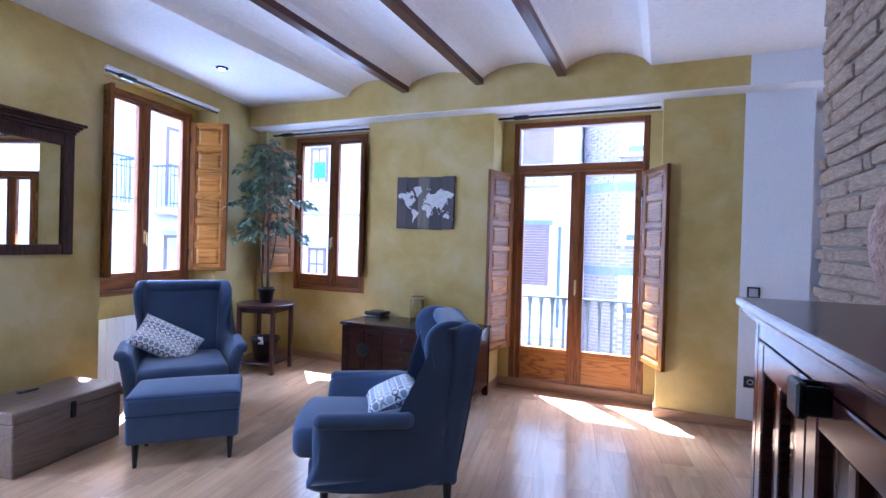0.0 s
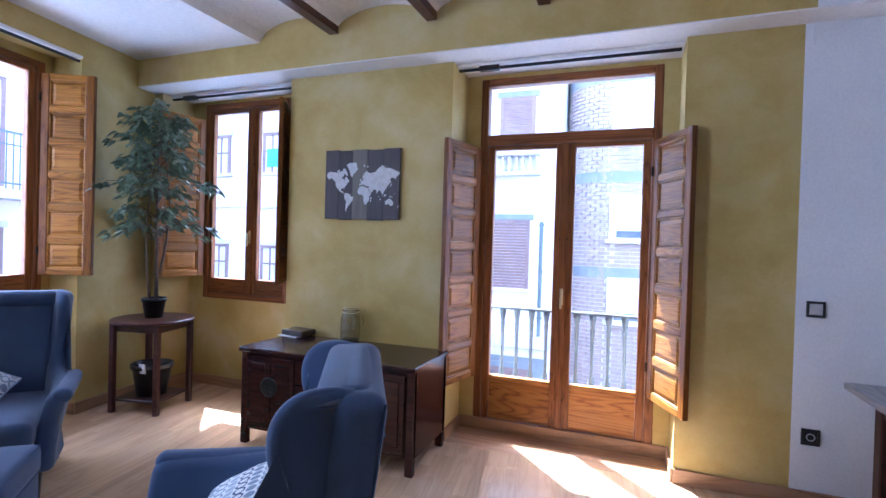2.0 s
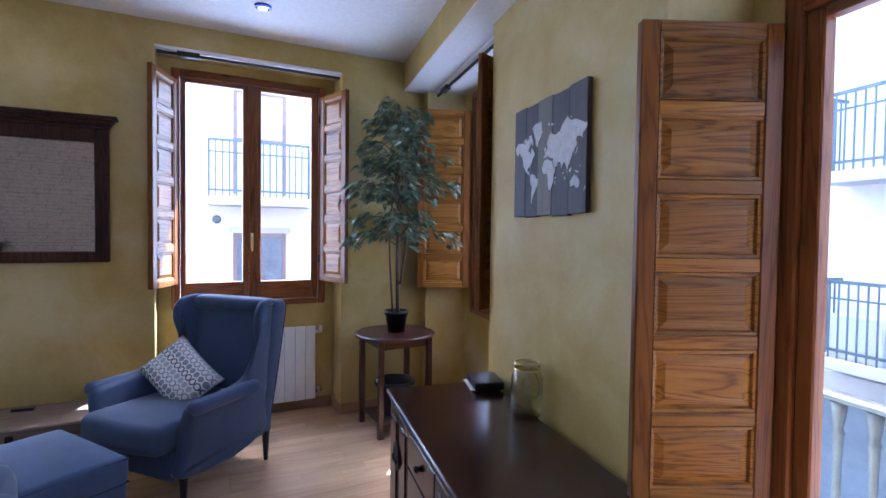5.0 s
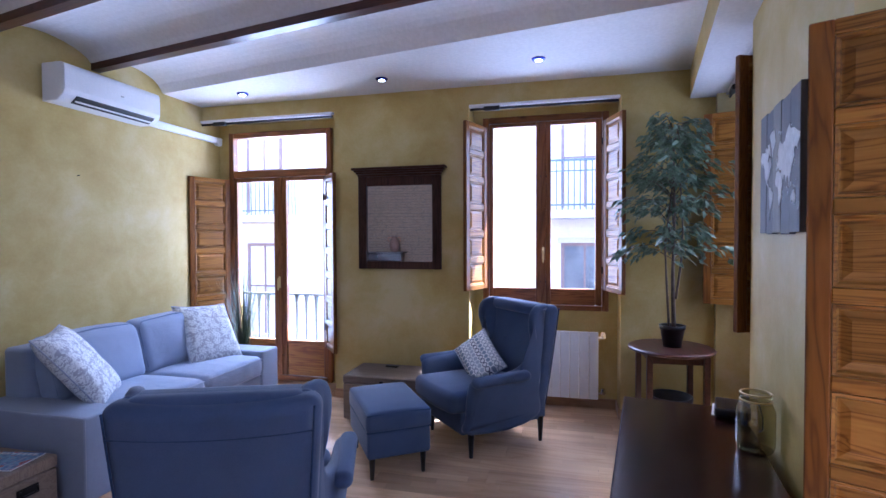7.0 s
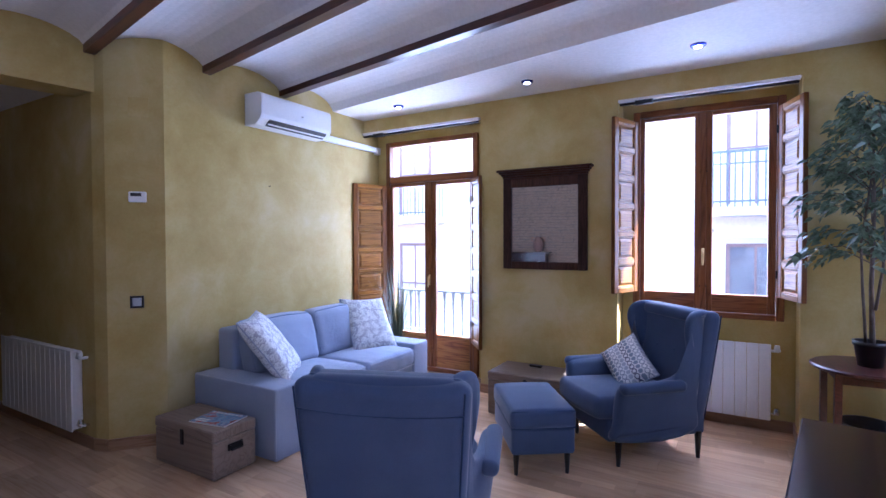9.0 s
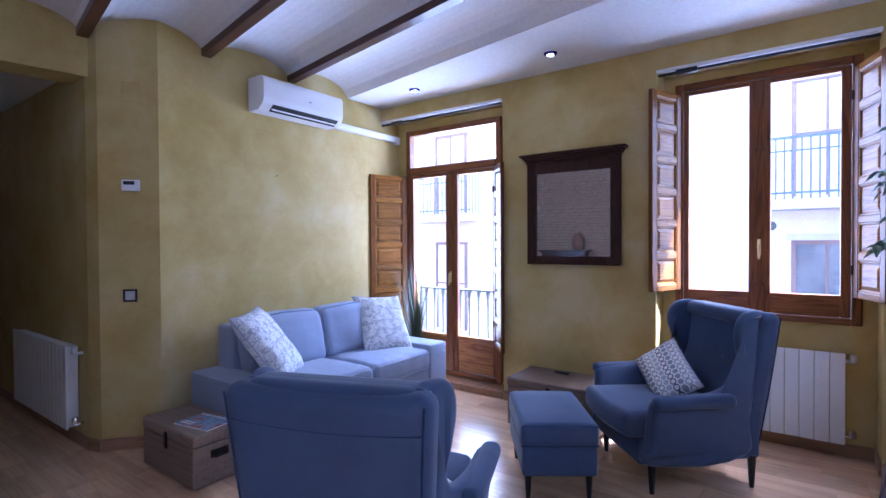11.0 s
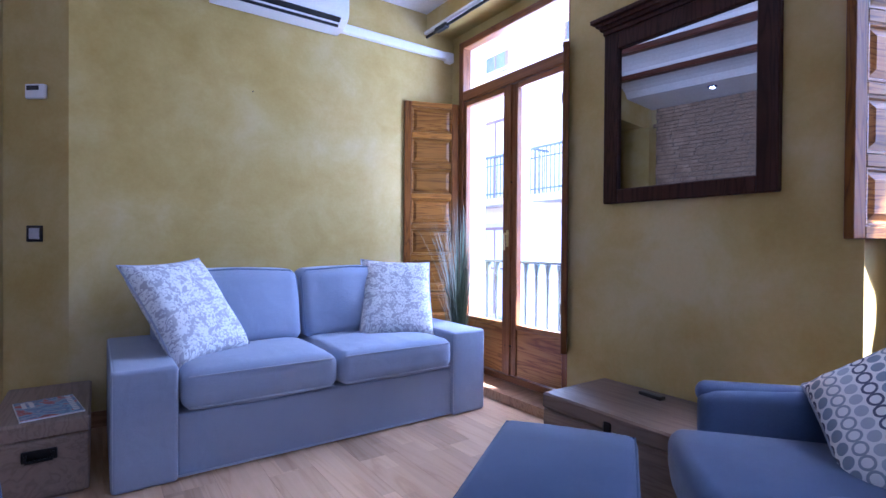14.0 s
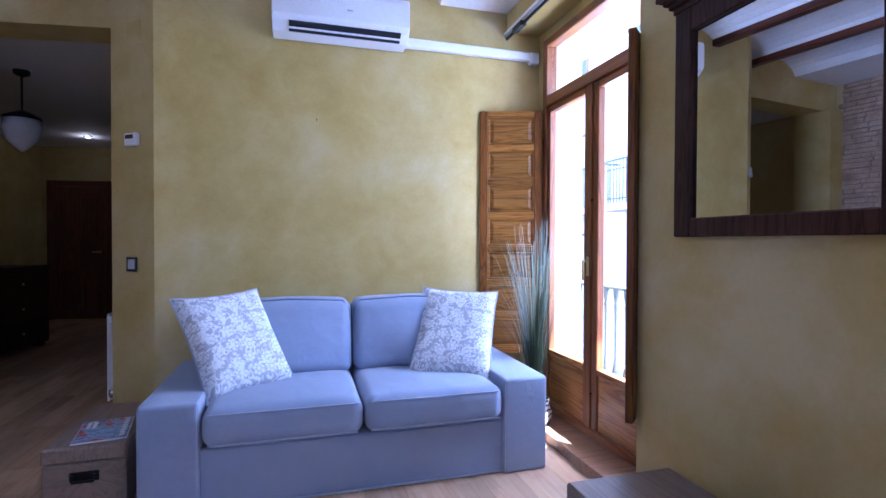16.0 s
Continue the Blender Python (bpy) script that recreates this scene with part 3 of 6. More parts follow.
def casement(name, m, w, z0, z1, glass_z, leaves, label, transom=None, panel_top=None, handle_z=1.35):
    """A wooden window or glazed door in local x, y = 0 its inner face, opening towards -y."""
    t = thing(name, m, label, "window" if "window" in name else "door", kind="structure")
    f = 0.055
    for x0, x1 in ((0, f), (w - f, w)):
        part("frame_post", boxed(x0, x1, -0.012, 0.07, z0, z1, 0.006), FRAME_WOOD, t)
    head = z1
    part("frame_head", boxed(f, w - f, -0.012, 0.07, head - 0.055, head, 0.006), FRAME_WOOD_X, t)
    part("frame_sill", boxed(f, w - f, -0.012, 0.07, z0, z0 + 0.045, 0.006), FRAME_WOOD_X, t)
    if transom:
        part("transom_bar", boxed(f, w - f, -0.016, 0.07, transom[0] - 0.075, transom[0], 0.006), FRAME_WOOD_X, t)
        p = part("pane", boxed(f, w - f, 0.03, 0.036, transom[0], transom[1]), GLASS, t, "clear transom pane")
        p.visible_shadow = False
    for i, (a, b) in enumerate(leaves):
        lo, hi = glass_z
        edge = f if i == 0 else (leaves[0][1] + leaves[1][0]) / 2
        end = (leaves[0][1] + leaves[1][0]) / 2 if i == 0 else w - f
        top = (transom[0] - 0.075) if transom else head - 0.055
        leaf = part("sash" if panel_top is None else "door_leaf", boxed(edge + 0.002, a, 0.002, 0.05, z0 + 0.047, top - 0.002, 0.005), FRAME_WOOD, t)
        part("stile", boxed(b, end - 0.002, 0.002, 0.05, z0 + 0.047, top - 0.002, 0.005), FRAME_WOOD, leaf)
        part("top_rail", boxed(a, b, 0.003, 0.049, hi, top - 0.002, 0.004), FRAME_WOOD_X, leaf)
        if panel_top is None:
            part("bottom_rail", boxed(a, b, 0.003, 0.049, z0 + 0.047, lo, 0.004), FRAME_WOOD_X, leaf)
        else:
            part("door_panel", boxed(a + 0.001, b - 0.001, 0.012, 0.04, z0 + 0.05, lo - 0.03, 0.003), DOOR_PANEL, leaf)
            part("panel_rail", boxed(a, b, 0.0, 0.049, lo - 0.035, lo, 0.004), DOOR_PANEL, leaf)
        p = part("pane", boxed(a - 0.004, b + 0.004, 0.024, 0.03, lo - 0.004, hi + 0.004), GLASS, leaf, "clear window pane")
        p.visible_shadow = False
        for zz in (z0 + 0.25, (z0 + top) / 2 + 0.35):
            part("knob", lathe(bmesh.new(), [(0.006, 0), (0.009, 0.006), (0.005, 0.012)], 10), BLACK_METAL, leaf).matrix_basis = pose((edge + 0.02) if i else (end - 0.02), 0.002, zz, 90)
    mid = (leaves[0][1] + leaves[1][0]) / 2
    part("cover_strip", boxed(mid - 0.022, mid + 0.022, -0.012, 0.006, z0 + 0.047, (transom[0] - 0.078) if transom else head - 0.058, 0.004), FRAME_WOOD, t)
    bm = boxed(mid - 0.011, mid + 0.011, -0.02, -0.012, handle_z - 0.055, handle_z + 0.06, 0.003)
    rbox(bm, (mid, -0.045, handle_z - 0.02), (0.007, 0.007, 0.058), 0.006)
    tube(bm, [(mid, -0.012, handle_z + 0.035), (mid, -0.045, handle_z + 0.035)], 0.007)
    part("window_handle", bm, BRASS, t, "worn brass window handle", True)
    return t


def curtain_rod(m, w, label):
    t = thing("curtain_track", m, label, "curtain rail", "curtain tracks")
    part("track", boxed(0, w, -0.045, 0.0, 0.0, 0.022, 0.004), PLASTIC, t, "white ceiling track")
    part("rod", tube(bmesh.new(), [(0.01, -0.02, -0.016), (w - 0.01, -0.02, -0.016)], 0.011), BLACK_METAL, t, "black rod")
    part("carrier", rbox(bmesh.new(), (w * 0.16, -0.022, -0.016), (0.07, 0.022, 0.018), 0.008), BLACK_PLASTIC, t, "black runner block")
    return t


def hinged(hx, hy, ox, oy, z):
    """The pose of a leaf that hangs at (hx, hy) and reaches to (ox, oy)."""
    return pose(hx, hy, z, 0, 0, math.degrees(math.atan2(oy - hy, ox - hx)))


# windows of the balcony facade: local x runs along the wall, y outwards
casement("door_balcony", pose(-0.942, 4.94, 0), 1.22, 0.035, 2.55, (0.40, 2.035), [(0.109, 0.547), (0.680, 1.110)], "double-leaf pine balcony door with glass and transom", (2.143, 2.49), 0.4, 1.0)
casement("window_north", pose(-3.57, 4.94, 0), 0.97, 0.79, 2.555, (0.975, 2.46), [(0.085, 0.47), (0.595, 0.885)], "two-leaf brown wooden window in the corner niche")
casement("door_side", UV @ pose(-0.22, 0.137, 0, 0, 0, 90), 1.153, 0.06, 2.58, (0.465, 2.075), [(0.085, 0.508), (0.651, 1.055)], "double-leaf brown balcony door with transom beside the sofa", (2.19, 2.50), 0.46, 1.05)
casement("window_west", UV @ pose(-0.245, 2.79, 0, 0, 0, 90), 1.096, 0.85, 2.58, (1.04, 2.49), [(0.093, 0.476), (0.606, 0.985)], "tall two-leaf brown wooden window above the radiator")
casement("window_alcove", pose(1.95, 5.03, 0), 1.1, 0.9, 2.5, (1.05, 2.40), [(0.09, 0.49), (0.61, 1.01)], "two-leaf wooden window in the white dining alcove")

G = "panelled pine shutters"
shutter(0.43, 1.66, 7, hinged(-0.925, 4.915, -1.03, 4.52, 0.39), "open orange pine shutter with seven raised panels", G)
shutter(0.43, 1.66, 7, hinged(0.262, 4.915, 0.43, 4.545, 0.39), "open sunlit pine shutter with seven raised panels", G)
shutter(0.42, 1.42, 6, hinged(-3.552, 4.915, -3.63, 4.52, 0.99), "open pine shutter behind the potted tree", G)
shutter(0.425, 1.44, 6, hinged(-2.615, 4.915, -2.40, 4.545, 0.99), "open pine shutter folded against the niche", G)


def uvp(u, v):
    q = UV @ Vector((u, v, 0))
    return q.x, q.y


def hinged_uv(hu, hv, ou, ov, z):
    return hinged(*uvp(hu, hv), *uvp(ou, ov), z)


shutter(0.43, 1.68, 7, hinged_uv(-0.20, 0.155, 0.20, 0.012, 0.42), "open pine shutter resting against the ochre wall", G)
shutter(0.345, 1.68, 7, hinged_uv(-0.215, 1.247, 0.049, 1.469, 0.42), "open pine shutter seen almost edge on", G)
shutter(0.36, 1.46, 6, hinged_uv(-0.225, 2.835, 0.095, 2.71, 1.035), "open pine shutter catching sunlight beside the window", G)
shutter(0.36, 1.46, 6, hinged_uv(-0.225, 3.868, 0.09, 3.978, 1.035), "open pine shutter beside the potted tree", G)
shutter(0.36, 1.4, 6, hinged(1.98, 5.0, 1.72, 4.93, 1.0), "pine shutter in the white dining alcove", G)

curtain_rod(pose(-1.045, 4.70, 2.555), 1.41, "black curtain rod under a white track over the balcony door")
curtain_rod(pose(-3.70, 4.70, 2.555), 1.32, "black curtain rod under the corner soffit")
curtain_rod(UV @ pose(-0.02, 2.71, 2.62, 0, 0, 90), 1.24, "black curtain rod in the window niche")
curtain_rod(UV @ pose(-0.02, -0.03, 2.645, 0, 0, 90), 1.45, "black curtain rod over the side door")

# thresholds and niche floors
tagged(part("sill_balcony", boxed(-1.05, 0.375, 4.60, 4.94, -0.012, 0.001), SKIRT), "wooden threshold board of the balcony door", "threshold", kind="structure")
ob = part("sill_side", boxed(-0.22, 0.0, -0.04, 1.43, -0.012, 0.06), SKIRT)
ob.matrix_world = UV
tagged(ob, "raised wooden threshold of the side door", "threshold", kind="structure")


def skirting(pts, h=0.085, d=0.014, m=None, label="brown wooden skirting board"):
    """Skirting along corner points, its back on the line, the room on its left."""
    for i, ((x0, y0), (x1, y1)) in enumerate(zip(pts, pts[1:])):
        ln = math.hypot(x1 - x0, y1 - y0)
        ob = part("baseboard", boxed(0, ln, 0.001, d, -0.012, h, 0.003), SKIRT)
        ob.matrix_world = (m or Matrix()) @ pose(x0, y0, 0, 0, 0, math.degrees(math.atan2(y1 - y0, x1 - x0)))
        tagged(ob, label, "baseboard", kind="structure")


skirting([(1.39, 4.60), (0.375, 4.60), (0.375, 4.93), (-1.05, 4.93), (-1.05, 4.60), (-2.375, 4.60), (-2.375, 4.93), (-3.72, 4.93), (-3.72, 4.60), (-3.81, 4.60)])
skirting([(1.39, 5.02), (1.39, 4.60)])
skirting([(4.2, 5.02), (1.39, 5.02)])
skirting([(0, 4.62), (0, 3.96), (-0.25, 3.96), (-0.25, 2.705), (0, 2.705), (0, 1.43)], m=UV)
skirting([(0.02, -0.002), (2.236, -0.03), (2.525, -0.26), (2.56, -0.36), (2.56, -4.6)], m=UV)

# ---- stone wall and console ----
STONE = mottled("pale_rubble_stone", (0.29, 0.19, 0.125), (0.53, 0.40, 0.285), 7, 45, 0.85, 0.9, dist=0.008)
MORTAR = mottled("rough_mortar", (0.21, 0.165, 0.13), (0.31, 0.26, 0.21), 6, 60, 0.9, 0.8, dist=0.01)
stone_wall = structure("wall_stone", boxed(0.842, 1.06, 0.12, 2.30, -0.02, 2.84), MORTAR, "exposed pale thin-stone wall with rough mortar")

# ---- soft furniture ----


def armchair(m, label):
    """A wing chair, front towards -y, 0.82 wide over the arms."""
    t = thing("wing_armchair", m, label, "armchair", "wing armchairs")
    part("seat_base", rbox(bmesh.new(), (0, -0.075, 0.235), (0.295, 0.365, 0.075), 0.025), NAVY, t, smooth=True)

    def seat(p):
        p.z += 0.035 * (-p.y)
        if p.y < -0.2:
            p.y -= 0.035 * max(0, 1 - (p.x / 0.3) ** 2)
        return p
    part("seat_cushion", rbox(bmesh.new(), (0, -0.135, 0.365), (0.288, 0.375, 0.070), 0.045, seat, 4, 0.018), NAVY, t, smooth=True)

    def lie(p):
        k = (p.z - 0.2) / 0.8
        p.y += 0.135 * k - 0.03 * k * k
        p.x *= 0.86 + 0.14 * k
        p.y -= 0.035 * math.exp(-((p.z - 0.55) / 0.12) ** 2) if p.y < 0.22 else 0
        return p
    back = part("backrest", rbox(bmesh.new(), (0, 0.195, 0.60), (0.305, 0.065, 0.40), 0.055, lie, 6), NAVY, t, smooth=True)
    part("head_roll", rbox(bmesh.new(), (0, 0.262, 0.955), (0.295, 0.06, 0.045), 0.042, None, 5), NAVY, back, smooth=True)
    for x in (-0.10, 0.10):
        q = lie(Vector((x, 0.128, 0.70)))
        part("button", rbox(bmesh.new(), (q.x, q.y + 0.004, q.z), (0.012, 0.006, 0.012), 0.005), NAVY, back, smooth=True)
    def shell(p):
        """The outside of the back: one tapered cover, its top dipping between the wings."""
        k = (p.z - 0.2) / 0.8
        p.x *= 0.845 + 0.155 * k
        p.y += 0.135 * k - 0.03 * k * k
        p.z -= 0.022 * k ** 6 * (1 - min(1.0, (p.x / 0.335) ** 2))
        return p
    cover = part("back_cover", rbox(bmesh.new(), (0, 0.218, 0.597), (0.346, 0.072, 0.402), 0.058, shell, 8), NAVY, t, smooth=True)
    part("cover_seam", tube(bmesh.new(), [shell(Vector((0.325 * x, 0.2895, 0.885 - 0.012 * (1 - x * x)))) for x in np.linspace(-1, 1, 9)], 0.003, 6), PIPING, cover)
    for s in (-1, 1):
        part("cover_piping", tube(bmesh.new(), [shell(Vector((s * 0.326, 0.2815, z))) for z in np.linspace(0.22, 0.97, 9)], 0.004, 6), PIPING, cover)
    side = smooth_line([(-0.395, 0.175), (-0.412, 0.30), (-0.412, 0.48), (-0.390, 0.545), (-0.30, 0.560), (-0.08, 0.565), (0.06, 0.590), (0.120, 0.655), (0.128, 0.75), (0.104, 0.85), (0.112, 0.935), (0.16, 0.99), (0.23, 1.006), (0.285, 0.998), (0.308, 0.965), (0.272, 0.70), (0.228, 0.40), (0.20, 0.18)], 4)
    for s in (-1, 1):
        def place(p, s=s):
            y, z = p.y, p.z
            up = max(0.0, min(1.0, (z - 0.25) / 0.32))
            arm = 0.055 * up * up * max(0.0, min(1.0, (0.10 - y) / 0.3)) * (1 if z < 0.62 else max(0.0, 1 - (z - 0.62) / 0.1))
            wing = max(0.0, min(1.0, (z - 0.56) / 0.2)) * (0.016 + 0.15 * max(0.0, 0.27 - y))
            rear = max(0.0, min(1.0, (y + 0.05) / 0.33)) * (0.072 - 0.022 * (z - 0.2) / 0.8)
            low = 0.012 * max(0.0, (z - 0.2)) / 0.8
            return Vector((s * (0.272 + p.x * (1 - 0.28 * max(0.0, min(1.0, (z - 0.56) / 0.1))) + arm + wing + low - rear), y, z))
        bm = rounded_panel(bmesh.new(), side, 0.088, 0.034, place)
        part("side_wing", bm, NAVY, t, smooth=True)
        part("armrest", rbox(bmesh.new(), (s * 0.384, -0.175, 0.535), (0.042, 0.234, 0.037), 0.035, None, 4), NAVY, t, smooth=True)
        for y in (-0.36, 0.24):
            part("leg", lathe(bmesh.new(), [(0.013, -0.02), (0.024, 0.165)], 12), BLACK_WOOD, t, "tapered black wooden leg").matrix_basis = pose(s * 0.285, y, 0.02)
    return t


armchair(pose(-3.05, 3.02, 0, 0, 0, 51), "dark blue wool wing armchair beside the window radiator")
armchair(pose(-0.948, 2.635, 0, 0, 0, -60.5) @ Matrix.Diagonal((1, 1, 0.975, 1)), "dark blue wool wing armchair in the middle of the room")

ott = thing("footstool", pose(-2.372, 2.497, 0, 0, 0, 43), "dark blue wool footstool on short black legs", "footstool")
part("cushion", rbox(bmesh.new(), (0, 0, 0.362), (0.312, 0.21, 0.06), 0.032, None, 4, 0.018), NAVY, ott, smooth=True)
part("base", rbox(bmesh.new(), (0, 0, 0.225), (0.304, 0.202, 0.085), 0.02), NAVY, ott, smooth=True)
part("piping", tube(bmesh.new(), [(-0.302, -0.203, 0.308), (0.302, -0.203, 0.308), (0.302, 0.203, 0.308), (-0.302, 0.203, 0.308), (-0.302, -0.203, 0.308)], 0.006, 6), PIPING, ott)
part("top_piping", tube(bmesh.new(), [(-0.3025, -0.2005, 0.412), (0.3025, -0.2005, 0.412), (0.3025, 0.2005, 0.412), (-0.3025, 0.2005, 0.412), (-0.3025, -0.2005, 0.412)], 0.005, 6), PIPING, ott)
for sx in (-1, 1):
    for sy in (-1, 1):
        part("leg", lathe(bmesh.new(), [(0.012, -0.02), (0.022, 0.15)], 12), BLACK_WOOD, ott, "tapered black wooden leg").matrix_basis = pose(sx * 0.255, sy * 0.165, 0.02)

# sofa, in the side facade's axes; front towards +v
sofa = thing("sofa", UV @ pose(1.115, 0.475, 0, 0, 0, 180), "pale blue cotton two-seat sofa with wide low arms", "sofa")
W, D = 0.955, 0.445
for s in (-1, 1):
    part("armrest", rbox(bmesh.new(), (s * (W - 0.12), 0.0, 0.245), (0.12, D, 0.245), 0.018, None, 4), SOFA_BLUE, sofa, smooth=True)
    part("arm_seam", tube(bmesh.new(), [(s * (W - 0.006), -D + 0.03, 0.484), (s * (W - 0.006), D - 0.02, 0.484)], 0.004, 6), SOFA_SEAM, sofa)
for s in (-1, 1):
    for x in (W - 0.232, W - 0.008):
        part("arm_piping", tube(bmesh.new(), [(s * x, -D + 0.006, 0.02), (s * x, -D + 0.006, 0.475), (s * x, -D + 0.02, 0.485), (s * x, D - 0.22, 0.485)], 0.0035, 6), SOFA_SEAM, sofa)
part("hem", tube(bmesh.new(), [(-W + 0.24, -D + 0.017, 0.014), (W - 0.24, -D + 0.017, 0.014)], 0.005, 6), SOFA_SEAM, sofa)
part("base", rbox(bmesh.new(), (0, 0.012, 0.142), (W - 0.236, D - 0.014, 0.134), 0.012), SOFA_BLUE, sofa, smooth=True)
part("back_frame", rbox(bmesh.new(), (0, D - 0.10, 0.40), (W - 0.20, 0.10, 0.40), 0.03), SOFA_BLUE, sofa, smooth=True)
for s in (-1, 1):
    hw = (W - 0.245) / 2

    def sag(p, s=s):
        p.z -= 0.012 * math.exp(-((p.x - s * hw) / 0.2) ** 2 - (p.y / 0.2) ** 2)
        crease = 1 - 2 * abs(noise.noise((p.x * 7 + 3 * s, p.y * 3.5, p.z * 4)))
        p.z += 0.010 * max(0.0, crease - 0.72) + 0.006 * noise.noise((p.x * 4, p.y * 4, 7.0 + s))
        p.y -= 0.008 * noise.noise((p.x * 9, p.z * 3, 2.0 + s)) if p.y < -0.4 else 0
        return p
    c = part("seat_cushion", rbox(bmesh.new(), (s * hw, -0.09, 0.37), (hw - 0.004, 0.375, 0.078), 0.05, sag, 26, 0.032), SOFA_BLUE, sofa, smooth=True)
    part("cushion_seam", tube(bmesh.new(), [(s * hw - hw + 0.03, -0.458, 0.437), (s * hw + hw - 0.03, -0.458, 0.437)], 0.0045, 6), SOFA_SEAM, c)
    part("cushion_seam", tube(bmesh.new(), [(s * hw - hw + 0.03, -0.458, 0.303), (s * hw + hw - 0.03, -0.458, 0.303)], 0.0045, 6), SOFA_SEAM, c)

    def slump(p, s=s):
        p.y += 0.26 * (p.z - 0.44) - 0.045 * math.exp(-((p.x - s * hw) / 0.26) ** 2 - ((p.z - 0.62) / 0.18) ** 2)
        p.z += 0.012 * math.cos((p.x - s * hw) * 5)
        p.y += 0.010 * noise.noise((p.x * 5, p.z * 5, 4.0 + s))
        return p
    c = part("back_cushion", rbox(bmesh.new(), (s * hw, 0.145, 0.65), (hw - 0.004, 0.095, 0.205), 0.06, slump, 20), SOFA_BLUE, sofa, smooth=True)
    for yy, lim in ((0.075, 0.035), ):
        line = [slump(Vector((s * hw + k, yy, z))) for k, z in ((-hw + 0.02, 0.50), (-hw + 0.014, 0.80), (-hw + 0.05, 0.846), (0, 0.851), (hw - 0.05, 0.846), (hw - 0.014, 0.80), (hw - 0.02, 0.50))]
        part("cushion_piping", tube(bmesh.new(), line, 0.0045, 6), SEAM_DARK, c)


def pillow(name, size, high, m, material, label, thick=0.075, rim=True):
    """A stuffed square pillow lying in local x, y, with drawn-out corners."""
    t = thing(name, m, label, "cushion")
    bm = bmesh.new()
    n = 18
    grid = {}
    for side in (1, -1):
        for i in range(n + 1):
            for j in range(n + 1):
                a, b = 2 * i / n - 1, 2 * j / n - 1
                rimmed = i in (0, n) or j in (0, n)
                if rimmed and side == -1:
                    grid[side, i, j] = grid[1, i, j]
                    continue
                pin = 1 - 0.07 * (1 - b * b) * abs(a) ** 3, 1 - 0.07 * (1 - a * a) * abs(b) ** 3
                z = side * thick * ((1 - a ** 4) * (1 - b ** 4)) ** 0.55
                z += 0.004 * noise.noise((a * 3, b * 3, side * 2.0))
                grid[side, i, j] = bm.verts.new((a * size / 2 * pin[0], b * high / 2 * pin[1], 0 if rimmed else z))
    for side in (1, -1):
        for i in range(n):
            for j in range(n):
                q = [grid[side, i, j], grid[side, i + 1, j], grid[side, i + 1, j + 1], grid[side, i, j + 1]]
                bm.faces.new(q if side > 0 else q[::-1])
    part("cover", bm, material, t, smooth=True)
    if rim:
        ring = []
        for k in range(4 * 12):
            e, s = divmod(k, 12)
            a = 2 * s / 12 - 1
            p = [(a, -1), (1, a), (-a, 1), (-1, -a)][e]
            pin = 1 - 0.07 * (1 - p[1] ** 2) * abs(p[0]) ** 3, 1 - 0.07 * (1 - p[0] ** 2) * abs(p[1]) ** 3
            ring.append((p[0] * size / 2 * pin[0], p[1] * high / 2 * pin[1], 0))
        part("piping", tube(bmesh.new(), ring + ring[:1], 0.005, 6), SOFA_SEAM, t)
    return t


def lying(c, ex, ey):
    """A pillow's pose from its middle and the ways of its width and height."""
    x = Vector(ex).normalized()
    z = x.cross(Vector(ey)).normalized()
    return Matrix.Translation(c) @ Matrix((x, z.cross(x), z)).transposed().to_4x4()


pillow("throw_pillow", 0.47, 0.585, UV @ lying((1.735, 0.49, 0.675), (-0.35, -0.24, 0.02), (0.268, -0.255, 0.478)), DAMASK, "large grey damask cushion with white leaves on the sofa", 0.08)
pillow("throw_pillow", 0.47, 0.61, UV @ lying((0.528, 0.47, 0.66), (-0.42, 0.19, -0.02), (-0.22, -0.33, 0.46)), DAMASK, "grey damask cushion with white leaves standing on the sofa", 0.075)
pillow("throw_pillow", 0.46, 0.30, lying((-3.095, 2.91, 0.56), (0.66, 0.60, -0.47), (-0.24, 0.79, 0.57)), RINGS, "white cushion with blue ring print on the armchair", 0.06)
pillow("throw_pillow", 0.46, 0.30, lying((-1.02, 2.69, 0.505), (-0.52, 0.82, -0.08), (0.62, 0.42, 0.32)), RINGS, "white cushion with blue ring print on the armchair", 0.06)

# ---- cases ----


